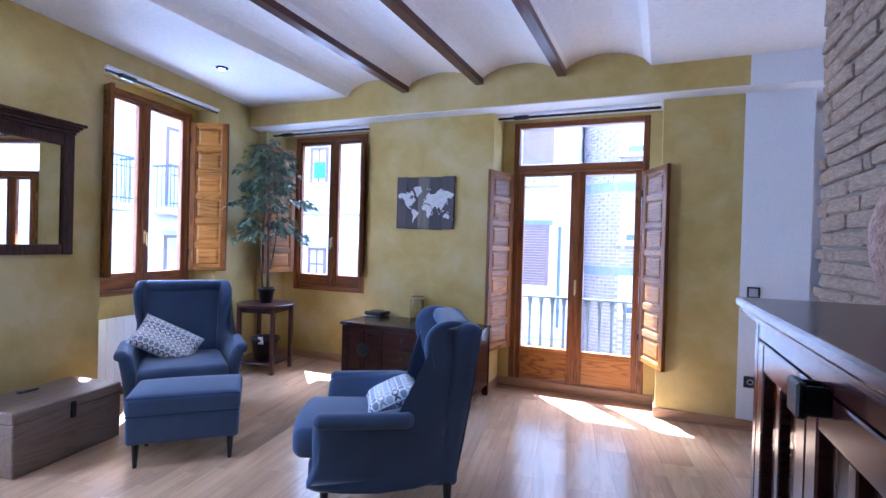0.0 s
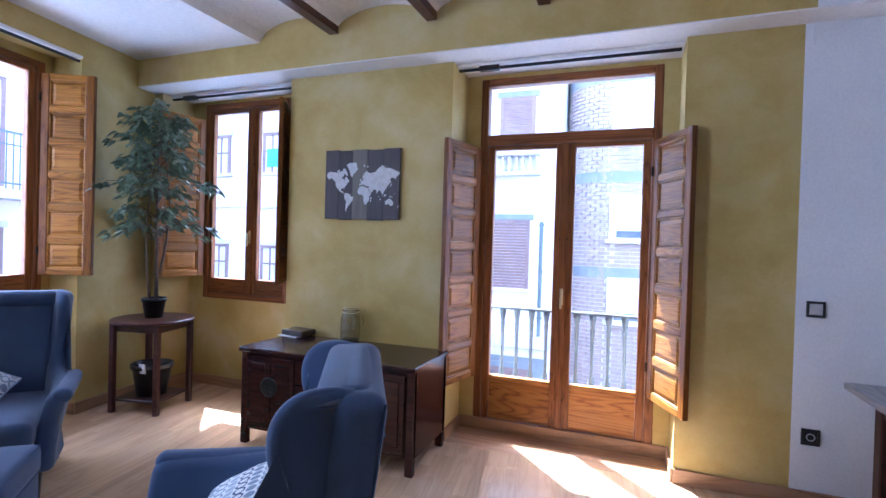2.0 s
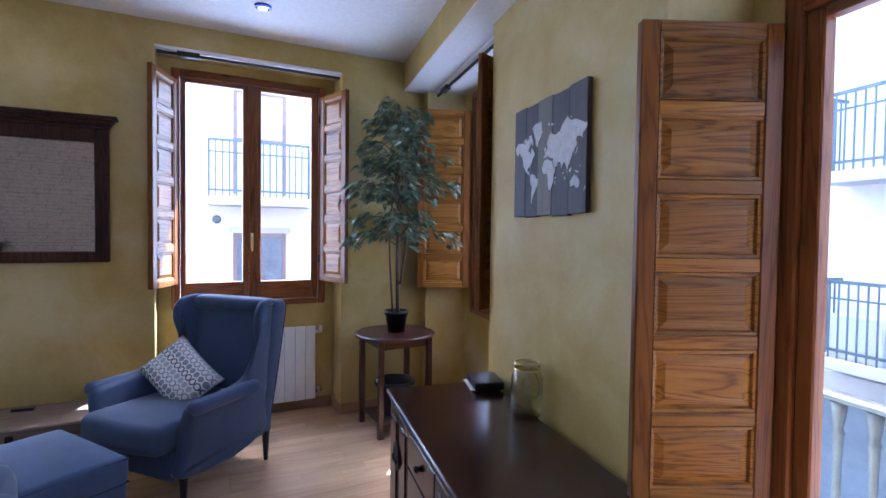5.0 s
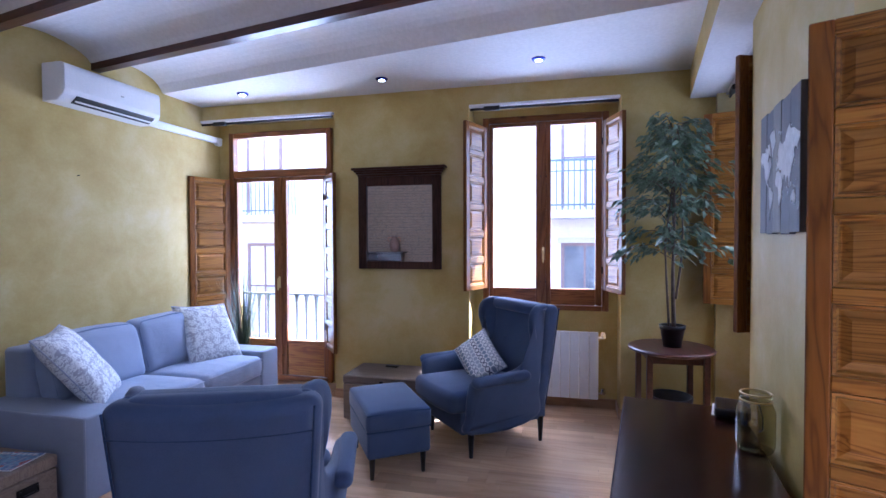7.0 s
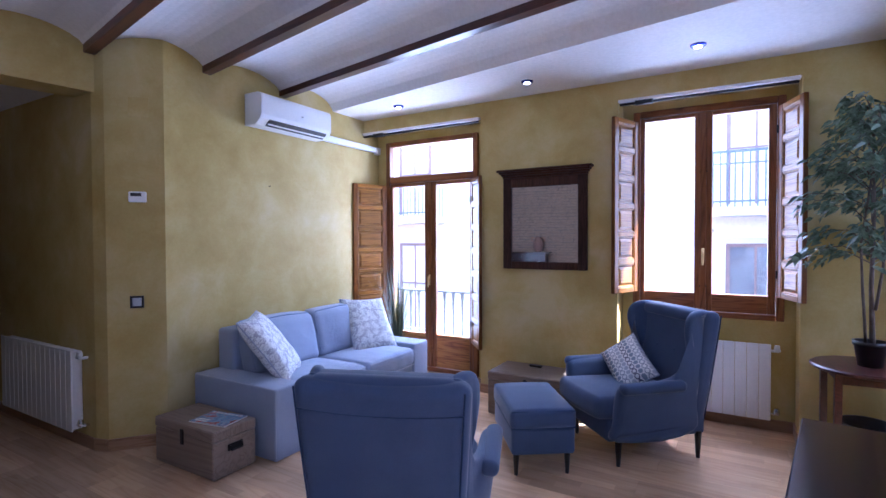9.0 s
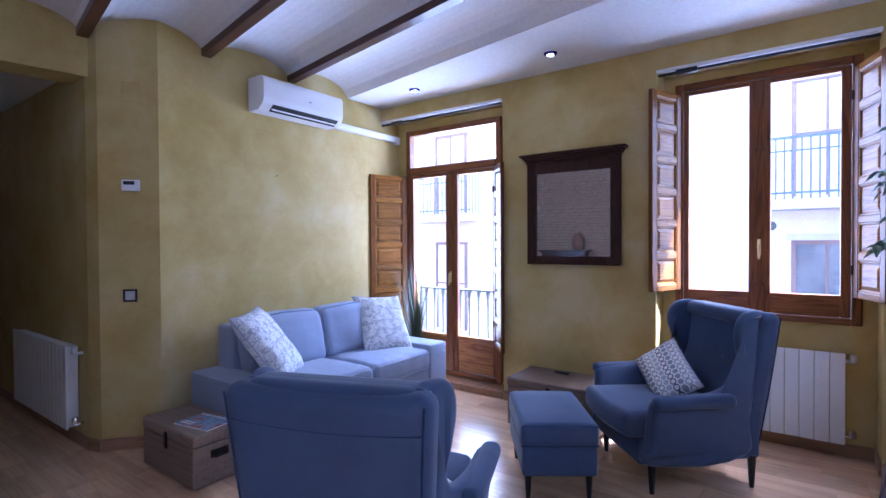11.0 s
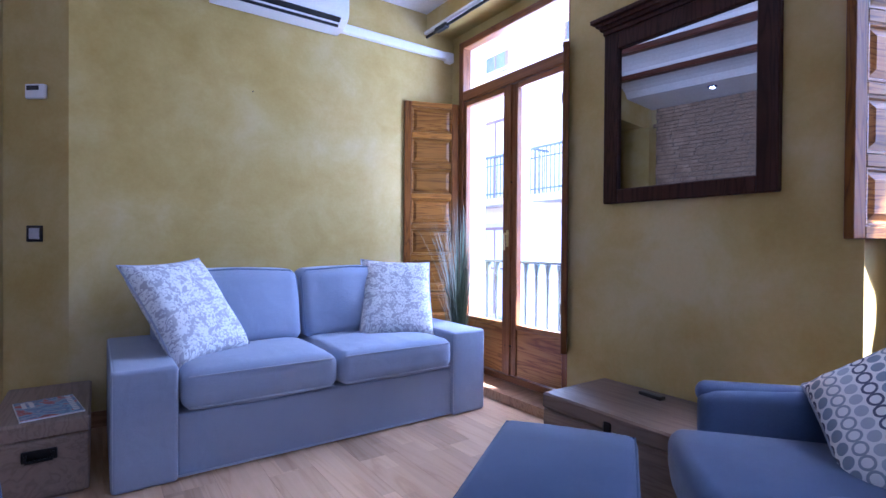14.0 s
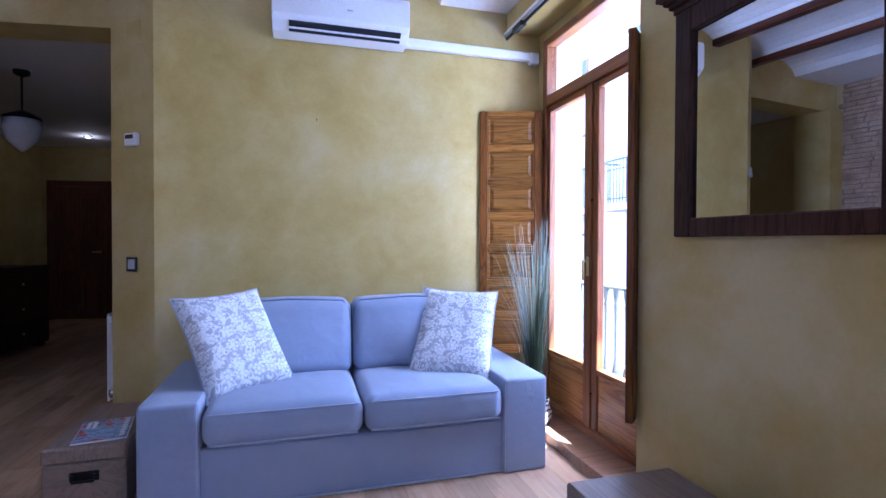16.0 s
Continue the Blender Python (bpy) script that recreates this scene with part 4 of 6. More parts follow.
def trunk(m, w, d, h, label, clasp=True):
    """A wooden chest with a lid and an iron clasp on its -y face, handles at its ends."""
    t = thing("storage_trunk", m, label, "trunk", "wooden trunks")
    part("chest", boxed(-w / 2, w / 2, -d / 2, d / 2, 0.012, h - 0.07, 0.006), TRUNK_WOOD, t)
    part("plinth", boxed(-w / 2 + 0.02, w / 2 - 0.02, -d / 2 + 0.02, d / 2 - 0.02, 0, 0.02), TRUNK_WOOD, t)
    part("lid", boxed(-w / 2 - 0.003, w / 2 + 0.003, -d / 2 - 0.003, d / 2 + 0.003, h - 0.067, h, 0.008), TRUNK_WOOD, t)
    bm = boxed(-0.018, 0.018, -d / 2 - 0.012, -d / 2 - 0.002, h - 0.13, h - 0.03, 0.006)
    part("clasp", bm, BLACK_METAL, t, "black iron clasp")
    for s in (-1, 1):
        bm = boxed(s * w / 2 - 0.006, s * w / 2 + 0.006, -0.055, 0.055, h * 0.52, h * 0.66, 0.003)
        tube(bm, [(s * (w / 2 + 0.012), -0.042, h * 0.63), (s * (w / 2 + 0.02), -0.04, h * 0.54), (s * (w / 2 + 0.02), 0.04, h * 0.54), (s * (w / 2 + 0.012), 0.042, h * 0.63)], 0.006, 8)
        part("handle", bm, BLACK_METAL, t, "black iron handle plate")
    return t


trunk(UV @ pose(0.315, 2.085, 0, 0, 0, 90), 0.67, 0.42, 0.37, "washed grey wooden trunk under the mirror")
trunk(UV @ pose(2.295, 0.498, 0, 0, 0, 90), 0.615, 0.315, 0.31, "washed grey wooden trunk at the end of the sofa")

# lacquered sideboard
sb = thing("sideboard", pose(-1.64, 4.28, 0), "dark lacquered wooden sideboard with brass-plate doors", "sideboard")
w, d, h = 0.62, 0.27, 0.635
part("top", boxed(-w - 0.012, w + 0.012, -d - 0.012, d, h - 0.028, h, 0.006), WALNUT, sb)
part("carcass", boxed(-w, w, -d + 0.02, d - 0.004, 0.10, h - 0.03, 0.003), WALNUT, sb)
for sx in (-1, 1):
    for sy in (-1, 1):
        part("leg", boxed(sx * (w - 0.025) - 0.025, sx * (w - 0.025) + 0.025, sy * (d - 0.03) - 0.025 + 0.005, sy * (d - 0.03) + 0.02, 0, h - 0.03, 0.004), WALNUT, sb)
for x0, x1 in ((-0.565, -0.20), (0.20, 0.565)):
    for a, b in ((x0, (x0 + x1) / 2), ((x0 + x1) / 2, x1)):
        dr = part("cabinet_door", boxed(a + 0.003, b - 0.003, -d, -d + 0.022, 0.125, h - 0.05, 0.004), WALNUT, sb)
        part("door_panel", boxed(a + 0.035, b - 0.035, -d - 0.006, -d + 0.002, 0.165, h - 0.09, 0.005), WALNUT, dr)
    c = (x0 + x1) / 2
    bm = lathe(bmesh.new(), [(0.062, 0), (0.064, 0.004), (0.055, 0.008)], 24)
    lp = part("lock_plate", bm, BLACK_METAL, sb, "round black metal lock plate")
    lp.matrix_basis = pose(c, -d - 0.006, 0.40, 90)
    for s in (-1, 1):
        r = part("pull_ring", tube(bmesh.new(), [(0.016 * math.cos(a), 0, 0.016 * math.sin(a)) for a in np.linspace(0, 6.283, 13)], 0.003, 6), BLACK_METAL, sb)
        r.matrix_basis = pose(c + s * 0.025, -d - 0.02, 0.385)
for k in range(3):
    z0 = 0.125 + k * 0.155
    dr = part("drawer", boxed(-0.195, 0.195, -d - 0.002, -d + 0.02, z0 + 0.003, z0 + 0.15, 0.004), WALNUT, sb)
    part("drawer_knob", lathe(bmesh.new(), [(0.008, 0), (0.016, 0.012), (0.010, 0.022)], 12), BLACK_METAL, dr).matrix_basis = pose(0, -d - 0.002, z0 + 0.078, 90)

# round table with the potted tree
st = thing("side_table", pose(-3.375, 4.275, 0, 0, 0, 12), "round dark red-brown wooden side table with a low shelf", "side table")
part("tabletop", lathe(bmesh.new(), [(0.275, 0.672), (0.29, 0.68), (0.292, 0.692), (0.28, 0.70)], 48), TABLE_WOOD, st)
bm = boxed(-0.175, 0.175, -0.175, -0.155, 0.61, 0.675, 0.002)
for a in (90, 180, 270):
    g = boxed(-0.175, 0.175, -0.175, -0.155, 0.61, 0.675, 0.002)
    bmesh.ops.transform(g, matrix=pose(0, 0, 0, 0, 0, a), verts=g.verts)
    me = bpy.data.meshes.new("tmp")
    g.to_mesh(me)
    bm.from_mesh(me)
    g.free()
    bpy.data.meshes.remove(me)
part("apron", bm, TABLE_WOOD, st)
part("shelf", boxed(-0.18, 0.18, -0.18, 0.18, 0.085, 0.105, 0.003), TABLE_WOOD, st)
for sx in (-1, 1):
    for sy in (-1, 1):
        part("leg", boxed(sx * 0.185 - 0.019, sx * 0.185 + 0.019, sy * 0.185 - 0.019, sy * 0.185 + 0.019, 0, 0.675, 0.003), TABLE_WOOD, st)

# mirror
mi = thing("wall_mirror", UV, "dark stained wooden wall mirror with a stepped cornice", "mirror")
for n_, a in (("frame_side", (0.004, 0.042, 1.684, 1.762, 1.215, 2.05)), ("frame_side", (0.004, 0.042, 2.382, 2.46, 1.215, 2.05)), ("frame_bottom", (0.004, 0.04, 1.762, 2.382, 1.215, 1.283)), ("frame_top", (0.004, 0.04, 1.762, 2.382, 1.965, 2.05))):
    part(n_, boxed(*a, 0.005), MIRROR_WOOD, mi)
bm = bmesh.new()
for k, (dz, o) in enumerate(((0.0, 0.0), (0.022, 0.012), (0.04, 0.026), (0.058, 0.045))):
    box(bm, 0.004, 0.048 + o, 1.680 - o, 2.464 + o, 2.05 + dz, 2.05 + dz + 0.02, 0.003)
part("cornice", bm, MIRROR_WOOD, mi)
part("mirror_glass", boxed(0.006, 0.022, 1.755, 2.39, 1.275, 1.975), MIRROR, mi, "clear mirror glass")

# air conditioner and its duct
ac = thing("air_conditioner", UV, "white wall-mounted air conditioner with an open black vent", "air conditioner")
bm = bmesh.new()
out = [(0.0, 2.45), (0.0, 2.715), (0.16, 2.715), (0.195, 2.70), (0.205, 2.67), (0.205, 2.53), (0.19, 2.495), (0.13, 2.45)]
lo = [bm.verts.new((0.745, y - 0.004, z)) for y, z in out]
hi = [bm.verts.new((1.565, y - 0.004, z)) for y, z in out]
bm.faces.new(lo)
bm.faces.new(hi[::-1])
for i in range(len(out)):
    j = (i + 1) % len(out)
    bm.faces.new((lo[i], hi[i], hi[j], lo[j]))
bmesh.ops.bevel(bm, geom=list(bm.edges), offset=0.006, segments=2, affect="EDGES", profile=0.5)
part("casing", bm, PLASTIC, ac)
bm = boxed(0.80, 1.47, -0.004, 0.004, -0.036, 0.034)
vent = part("vent", bm, BLACK_PLASTIC, ac, "black air slot")
vent.matrix_basis = pose(0, 0.163, 2.474, -53)
for k in (1,):
    f = part("louvre", boxed(0.80, 1.47, -0.004, 0.004, -0.008, 0.004, 0.002), PLASTIC, ac, "white louvre blade")
    f.matrix_basis = pose(0, 0.168 + 0.004 * k, 2.492 - 0.030 * k, -20)
part("display", boxed(0.765, 0.79, 0.0, 0.003, -0.014, 0.014), ENAMEL, ac).matrix_basis = pose(0, 0.166, 2.479, -53)
part("badge", boxed(1.10, 1.13, 0.0, 0.002, 2.585, 2.592), CHROME, ac, "small grey maker's mark").matrix_basis = pose(0, 0.2015, 0)
duct = thing("pipe_duct", UV, "white plastic pipe duct along the wall top", "duct")
part("duct_run", boxed(-0.16, 0.75, 0.0, 0.045, 2.475, 2.535, 0.006), PLASTIC, duct)
part("duct_elbow", boxed(-0.225, -0.155, 0.0, 0.055, 2.455, 2.535, 0.008), PLASTIC, duct)

# radiators


def radiator(m, n, w, h, label):
    """A ribbed aluminium radiator, back on y = 0, front towards -y."""
    t = thing("radiator", m, label, "radiator", "white radiators")
    for k in range(n):
        bm = boxed(k * w + 0.001, (k + 1) * w - 0.001, -0.085, -0.072, 0.0, h, 0.005, 2)
        box(bm, k * w + 0.012, (k + 1) * w - 0.012, -0.074, -0.006, 0.01, h - 0.012, 0.004)
        part("section", bm, ENAMEL, t, smooth=False)
    for z in (0.045, h - 0.055):
        bm = tube(bmesh.new(), [(n * w, -0.045, z), (n * w + 0.05, -0.045, z), (n * w + 0.055, -0.02, z), (n * w + 0.055, 0.0, z)], 0.011)
        lathe(bm, [(0.017, 0), (0.021, 0.02), (0.016, 0.045)], 12, (n * w + 0.04, -0.045, z))
        part("valve", bm, CHROME if z < 0.1 else PLASTIC, t, "radiator valve")
    for x in (0.1, n * w - 0.1):
        part("bracket", boxed(x - 0.012, x + 0.012, -0.02, 0.0, h - 0.12, h - 0.06), ENAMEL, t)
    return t


radiator(UV @ pose(-0.25, 2.84, 0.095, 0, 0, 90), 12, 0.08, 0.585, "white aluminium radiator in the window niche")
radiator(UV @ pose(2.56, -1.72, 0.12, 0, 0, 90), 15, 0.08, 0.585, "white radiator on the hallway wall")
from mathutils.geometry import tessellate_polygon

# ---- console cabinet and vase ----
con = thing("glazed_cabinet", pose(0.645, 1.02, 0), "tall dark brown glazed cabinet against the stone wall", "cabinet")
LW, HD, HH = 0.345, 0.185, 1.262
FX = -0.155                                   # the doors' face
part("top", boxed(-HD + 0.003, HD, -LW - 0.06, LW + 0.06, HH - 0.018, HH, 0.004), WALNUT, con)
bm = boxed(-HD + 0.010, HD - 0.002, -LW - 0.035, LW + 0.035, HH - 0.028, HH - 0.018, 0.003)
box(bm, -HD + 0.019, HD - 0.004, -LW - 0.012, LW + 0.012, HH - 0.038, HH - 0.028, 0.003)
part("moulding", bm, WALNUT, con)
for y0, y1 in ((-LW, -LW + 0.03), (LW - 0.03, LW)):
    part("side_panel", boxed(FX, HD - 0.006, y0, y1, 0.0, HH - 0.038, 0.003), WALNUT, con)
part("back_panel", boxed(HD - 0.02, HD - 0.006, -LW + 0.03, LW - 0.03, 0.05, HH - 0.038), WALNUT, con)
for z in (0.05, 0.40, 0.74):
    part("shelf", boxed(FX + 0.05, HD - 0.02, -LW + 0.03, LW - 0.03, z, z + 0.02), WALNUT, con)
dz0 = 1.192
part("frieze", boxed(FX + 0.001, FX + 0.028, -LW + 0.03, LW - 0.03, dz0, HH - 0.038, 0.002), WALNUT, con)
for y0, y1 in ((-LW + 0.032, -0.0015), (0.0015, LW - 0.032)):
    d_ = part("cabinet_door", boxed(FX, FX + 0.024, y0, y0 + 0.045, 0.06, dz0 - 0.004, 0.003), WALNUT, con)
    part("door_stile", boxed(FX, FX + 0.024, y1 - 0.045, y1, 0.06, dz0 - 0.004, 0.003), WALNUT, d_)
    for z0, z1 in ((0.06, 0.11), (dz0 - 0.055, dz0 - 0.004), (0.36, 0.378), (0.62, 0.638), (0.88, 0.898)):
        part("door_rail", boxed(FX + 0.001, FX + 0.023, y0 + 0.045, y1 - 0.045, z0, z1, 0.002), WALNUT, d_)
    y = (y0 + y1) / 2
    part("glazing_bar", boxed(FX + 0.002, FX + 0.022, y - 0.011, y + 0.011, 0.11, dz0 - 0.055, 0.002), WALNUT, d_)
    p = part("pane", boxed(FX + 0.010, FX + 0.013, y0 + 0.045, y1 - 0.045, 0.11, dz0 - 0.055), GLASS, d_, "clear cabinet glass")
for y in (-0.075,):
    bm = boxed(FX - 0.03, FX + 0.002, y - 0.022, y - 0.012, 1.165, 1.20, 0.003)
    box(bm, FX - 0.03, FX + 0.002, y + 0.012, y + 0.022, 1.165, 1.20, 0.003)
    box(bm, FX - 0.034, FX - 0.022, y - 0.022, y + 0.022, 1.16, 1.203, 0.003)
    part("door_latch", bm, BLACK_METAL, con, "black square iron latch")
for sy in (-1, 1):
    part("foot", boxed(FX + 0.01, HD - 0.01, sy * (LW - 0.035) - 0.02, sy * (LW - 0.035) + 0.02, 0, 0.05, 0.003), WALNUT, con)

TERRA = mottled("speckled_terracotta", (0.16, 0.075, 0.05), (0.42, 0.25, 0.18), 60, 180, 0.5, 0.6, dist=0.006)
vase = thing("vase", pose(0.70, 1.21, HH), "speckled terracotta vase with a copper loop handle", "vase")
part("body", lathe(bmesh.new(), [(0.045, 0), (0.065, 0.02), (0.083, 0.09), (0.085, 0.14), (0.07, 0.20), (0.045, 0.235), (0.042, 0.25), (0.052, 0.265)], 32), TERRA, vase, smooth=True)
COPPER = mottled("copper_wire", (0.5, 0.2, 0.11), (0.65, 0.3, 0.18), 9, 100, 0.3, 0.05, 1.0)
for s in (-1, 1):
    part("handle", tube(bmesh.new(), [(0, s * 0.045, 0.235), (0, s * 0.095, 0.255), (0, s * 0.115, 0.215), (0, s * 0.092, 0.17)], 0.006, 8), COPPER, vase, "thin copper handle", True)

# ---- dining corner ----
dt = thing("dining_table", pose(1.05, 3.20, 0), "grey wooden dining table with dark legs", "table")
for k in range(5):
    part("table_plank", boxed(k * 0.19 + 0.001, (k + 1) * 0.19 - 0.001, 0, 1.05, 0.728, 0.76, 0.004), GREY_TABLE, dt)
part("apron", boxed(0.09, 0.86, 0.09, 0.96, 0.65, 0.728, 0.003), MIRROR_WOOD, dt)
for x in (0.10, 0.80):
    for y in (0.10, 0.90):
        part("leg", boxed(x - 0.02, x + 0.045, y - 0.02, y + 0.045, 0, 0.70, 0.006), MIRROR_WOOD, dt)

dc = thing("dining_chair", pose(1.66, 4.60, 0, 0, 0, 180), "dark brown wooden dining chair with a cross back", "chair")
part("seat", boxed(-0.21, 0.21, -0.20, 0.20, 0.43, 0.46, 0.01), MIRROR_WOOD, dc)
for x in (-0.19, 0.19):
    part("back_post", tube(bmesh.new(), [(x, -0.19, 0), (x, -0.19, 0.46), (x, -0.23, 0.93)], 0.018, 8), MIRROR_WOOD, dc)
    part("front_leg", tube(bmesh.new(), [(x, 0.18, 0), (x, 0.18, 0.44)], 0.018, 8), MIRROR_WOOD, dc)
    part("cross_bar", tube(bmesh.new(), [(x, -0.20, 0.52), (-x, -0.225, 0.86)], 0.012, 8), MIRROR_WOOD, dc)
part("top_rail", rbox(bmesh.new(), (0, -0.23, 0.93), (0.225, 0.014, 0.05), 0.012), MIRROR_WOOD, dc)


def striped_fabric():
    m, nt, n, l, b = nodes_of("striped_cotton", 0.9, 0, 0.2)
    tc, ln = nt.nodes.new("ShaderNodeTexCoord"), nt.nodes.new("ShaderNodeVectorMath")
    ln.operation = "LENGTH"
    l.new(tc.outputs["Object"], ln.inputs[0])
    s = math_of(nt, "LESS_THAN", math_of(nt, "FRACT", math_of(nt, "MULTIPLY", ln.outputs["Value"], 26.0)), 0.3)
    l.new(mix_of(nt, s, (0.075, 0.085, 0.13), (0.6, 0.6, 0.62)), b.inputs["Base Color"])
    bump_of(nt, b, noise_of(nt, tc.outputs["Object"], 250, 2), 0.3, 0.003)
    return m


STRIPE = striped_fabric()
pf = thing("pouf", pose(1.27, 3.42, 0), "navy and white striped upholstered pouf", "pouf")
part("cover", rbox(bmesh.new(), (0, 0, 0.235), (0.22, 0.22, 0.235), 0.09, None, 4), STRIPE, pf, smooth=True)

# ---- things on the walls ----
SOCKET_GREY = mottled("socket_grey", (0.45, 0.45, 0.46), (0.55, 0.55, 0.56), 5, 90, 0.4, 0.03)
DARK_FRAME = mottled("dark_bronze_plastic", (0.014, 0.013, 0.014), (0.026, 0.023, 0.023), 5, 90, 0.3, 0.03)


def wall_plate(name, m, label, socket=False):
    """A framed switch or socket, back on y = 0, face towards -y."""
    t = thing(name, m, label, "switch" if not socket else "socket")
    bm = bmesh.new()
    for x0, x1, z0, z1 in ((-0.043, 0.043, 0.030, 0.043), (-0.043, 0.043, -0.043, -0.030), (-0.043, -0.030, -0.03, 0.03), (0.030, 0.043, -0.03, 0.03)):
        box(bm, x0, x1, -0.012, 0.0, z0, z1, 0.002)
    part("cover_frame", bm, DARK_FRAME, t)
    if socket:
        part("insert", boxed(-0.030, 0.030, -0.008, 0, -0.030, 0.030), DARK_FRAME, t)
        part("socket_face", lathe(bmesh.new(), [(0.021, 0), (0.021, 0.004), (0.016, 0.004), (0.015, 0.001)], 20), SOCKET_GREY, t).matrix_basis = pose(0, -0.006, 0, 90)
    else:
        part("rocker", boxed(-0.029, 0.029, -0.014, 0, -0.029, 0.029, 0.003), SOCKET_GREY, t)
    return t


CANT = UV @ pose(2.236, -0.03, 0, 0, 0, math.degrees(math.atan2(-0.23, 0.289)))
wall_plate("light_switch", pose(1.036, 4.60, 1.056), "grey light switch in a dark frame on white wall")
wall_plate("power_socket", pose(1.033, 4.60, 0.374), "power socket in a dark frame on white wall", True)
wall_plate("light_switch", CANT @ pose(0.185, 0, 1.05, 0, 0, 180), "grey light switch in a dark frame on ochre wall")
th = thing("thermostat", CANT @ pose(0.17, 0, 1.80, 0, 0, 180), "white room thermostat with a dark display", "thermostat")
part("case", boxed(-0.055, 0.055, -0.025, 0, -0.038, 0.038, 0.005), PLASTIC, th)
part("display", boxed(-0.042, 0.025, -0.0265, -0.02, 0.004, 0.028), DARK_FRAME, th, "dark display")
for m, mt in ((pose(1.04, 4.60, 2.53), WHITE), (CANT @ pose(0.16, 0, 2.44, 0, 0, 180), YELLOW)):
    tagged(part("junction_cover", boxed(-0.062, 0.062, -0.006, 0, -0.07, 0.07, 0.002), mt), "painted junction box cover near the ceiling", "cover plate").matrix_world = m
tagged(part("wall_nail", tube(bmesh.new(), [(0, -0.01, 0), (0, 0.018, 0.003)], 0.003, 6), BLACK_METAL), "small dark nail in the ochre wall", "nail").matrix_world = UV @ pose(1.305, -0.016, 1.966)

# world map on boards
mp = thing("wall_picture", pose(-1.725, 4.598, 1.755), "grey board picture with a white world map", "picture")
tones = [(0.072, 0.060, 0.060), (0.062, 0.053, 0.055), (0.165, 0.145, 0.118), (0.068, 0.059, 0.062), (0.080, 0.070, 0.074)]
cuts = [-0.305, -0.19, -0.075, 0.05, 0.18, 0.305]
for k, c in enumerate(tones):
    dk = tuple(x * 0.72 for x in c)
    wd = wood("picture_board", c, tuple(x * 0.9 for x in c), dk, "Z", 12, 0.7, False, 0.3)
    off = (0.003, -0.002, 0.002, -0.004, 0.002)[k]
    part("board", boxed(cuts[k] + 0.0008, cuts[k + 1] - 0.0008, -0.022 + 0.001 * (k % 2), 0, -0.252 + off, 0.252 + off, 0.002), wd, mp)
MAPWHITE = mottled("map_white", (0.50, 0.50, 0.50), (0.66, 0.66, 0.66), 30, 120, 0.8, 0.1)
# coast lines in degrees of longitude and latitude, drawn on a conformal chart
NORTH = [(-168, 66), (-156, 71), (-128, 70), (-110, 68), (-95, 72), (-82, 70), (-82, 66), (-94, 60), (-82, 55), (-79, 52), (-78, 60), (-70, 62), (-64, 58), (-56, 52), (-65, 47), (-70, 43), (-76, 36), (-81, 31), (-80, 26), (-84, 30), (-90, 30), (-97, 27), (-97, 20), (-91, 19), (-87, 21), (-88, 16), (-83, 12), (-79, 8), (-86, 11), (-96, 16), (-105, 20), (-114, 31), (-121, 35), (-124, 42), (-124, 48), (-133, 55), (-145, 60), (-156, 57), (-165, 60)]
SOUTH = [(-79, 8), (-72, 12), (-62, 10), (-52, 5), (-50, 0), (-35, -6), (-39, -15), (-41, -22), (-48, -27), (-54, -34), (-62, -39), (-66, -46), (-69, -52), (-68, -55), (-74, -51), (-73, -40), (-71, -25), (-70, -18), (-76, -14), (-81, -5), (-80, 1)]
AFRICA = [(-6, 35), (10, 37), (20, 32), (32, 31), (37, 21), (43, 12), (51, 12), (46, 4), (40, -4), (40, -15), (35, -22), (32, -28), (26, -34), (18, -34), (13, -20), (12, -8), (9, 3), (4, 6), (-8, 4), (-15, 11), (-17, 20), (-10, 30)]
EURASIA = [(-9, 38), (-9, 43), (-1, 44), (-4, 48), (3, 51), (9, 55), (12, 57), (5, 60), (13, 67), (25, 71), (40, 67), (68, 69), (73, 72), (100, 77), (112, 74), (140, 73), (160, 70), (178, 68), (178, 64), (163, 60), (161, 53), (156, 57), (140, 58), (137, 54), (140, 47), (130, 42), (127, 35), (121, 39), (121, 31), (113, 22), (108, 16), (105, 9), (103, 2), (98, 9), (94, 17), (88, 22), (80, 15), (77, 8), (73, 18), (67, 25), (56, 25), (58, 20), (45, 13), (35, 29), (36, 36), (27, 37), (23, 37), (15, 41), (3, 42)]
LANDS = [NORTH, SOUTH, AFRICA, EURASIA,
         [(-72, 78), (-55, 79.5), (-25, 79.5), (-20, 75), (-25, 70), (-40, 65), (-44, 60), (-52, 65), (-55, 70)],
         [(114, -22), (122, -18), (130, -12), (136, -12), (140, -17), (142, -11), (146, -19), (153, -27), (150, -37), (140, -38), (131, -32), (115, -34)],
         [(-90, 74), (-78, 74), (-66, 67), (-66, 63), (-74, 65), (-86, 70)], [(-118, 72), (-105, 73), (-102, 69), (-116, 69)],
         [(109, 2), (117, 7), (118, 1), (115, -4), (110, -2)], [(95, 5), (104, -2), (106, -6), (100, -1)], [(131, -1), (141, -3), (150, -10), (143, -8), (137, -7)],
         [(130, 32), (136, 36), (141, 43), (144, 43), (140, 36)], [(-5, 50), (1, 52), (-3, 58), (-6, 56)], [(44, -17), (50, -15), (47, -25), (44, -24)], [(173, -35), (178, -38), (168, -46), (172, -41)]]


def chart(lon, lat):
    """Chart metres on the board from degrees."""
    return lon * 0.00172, -0.081 + math.degrees(math.log(math.tan(math.pi / 4 + radians(lat) / 2))) * 0.00176


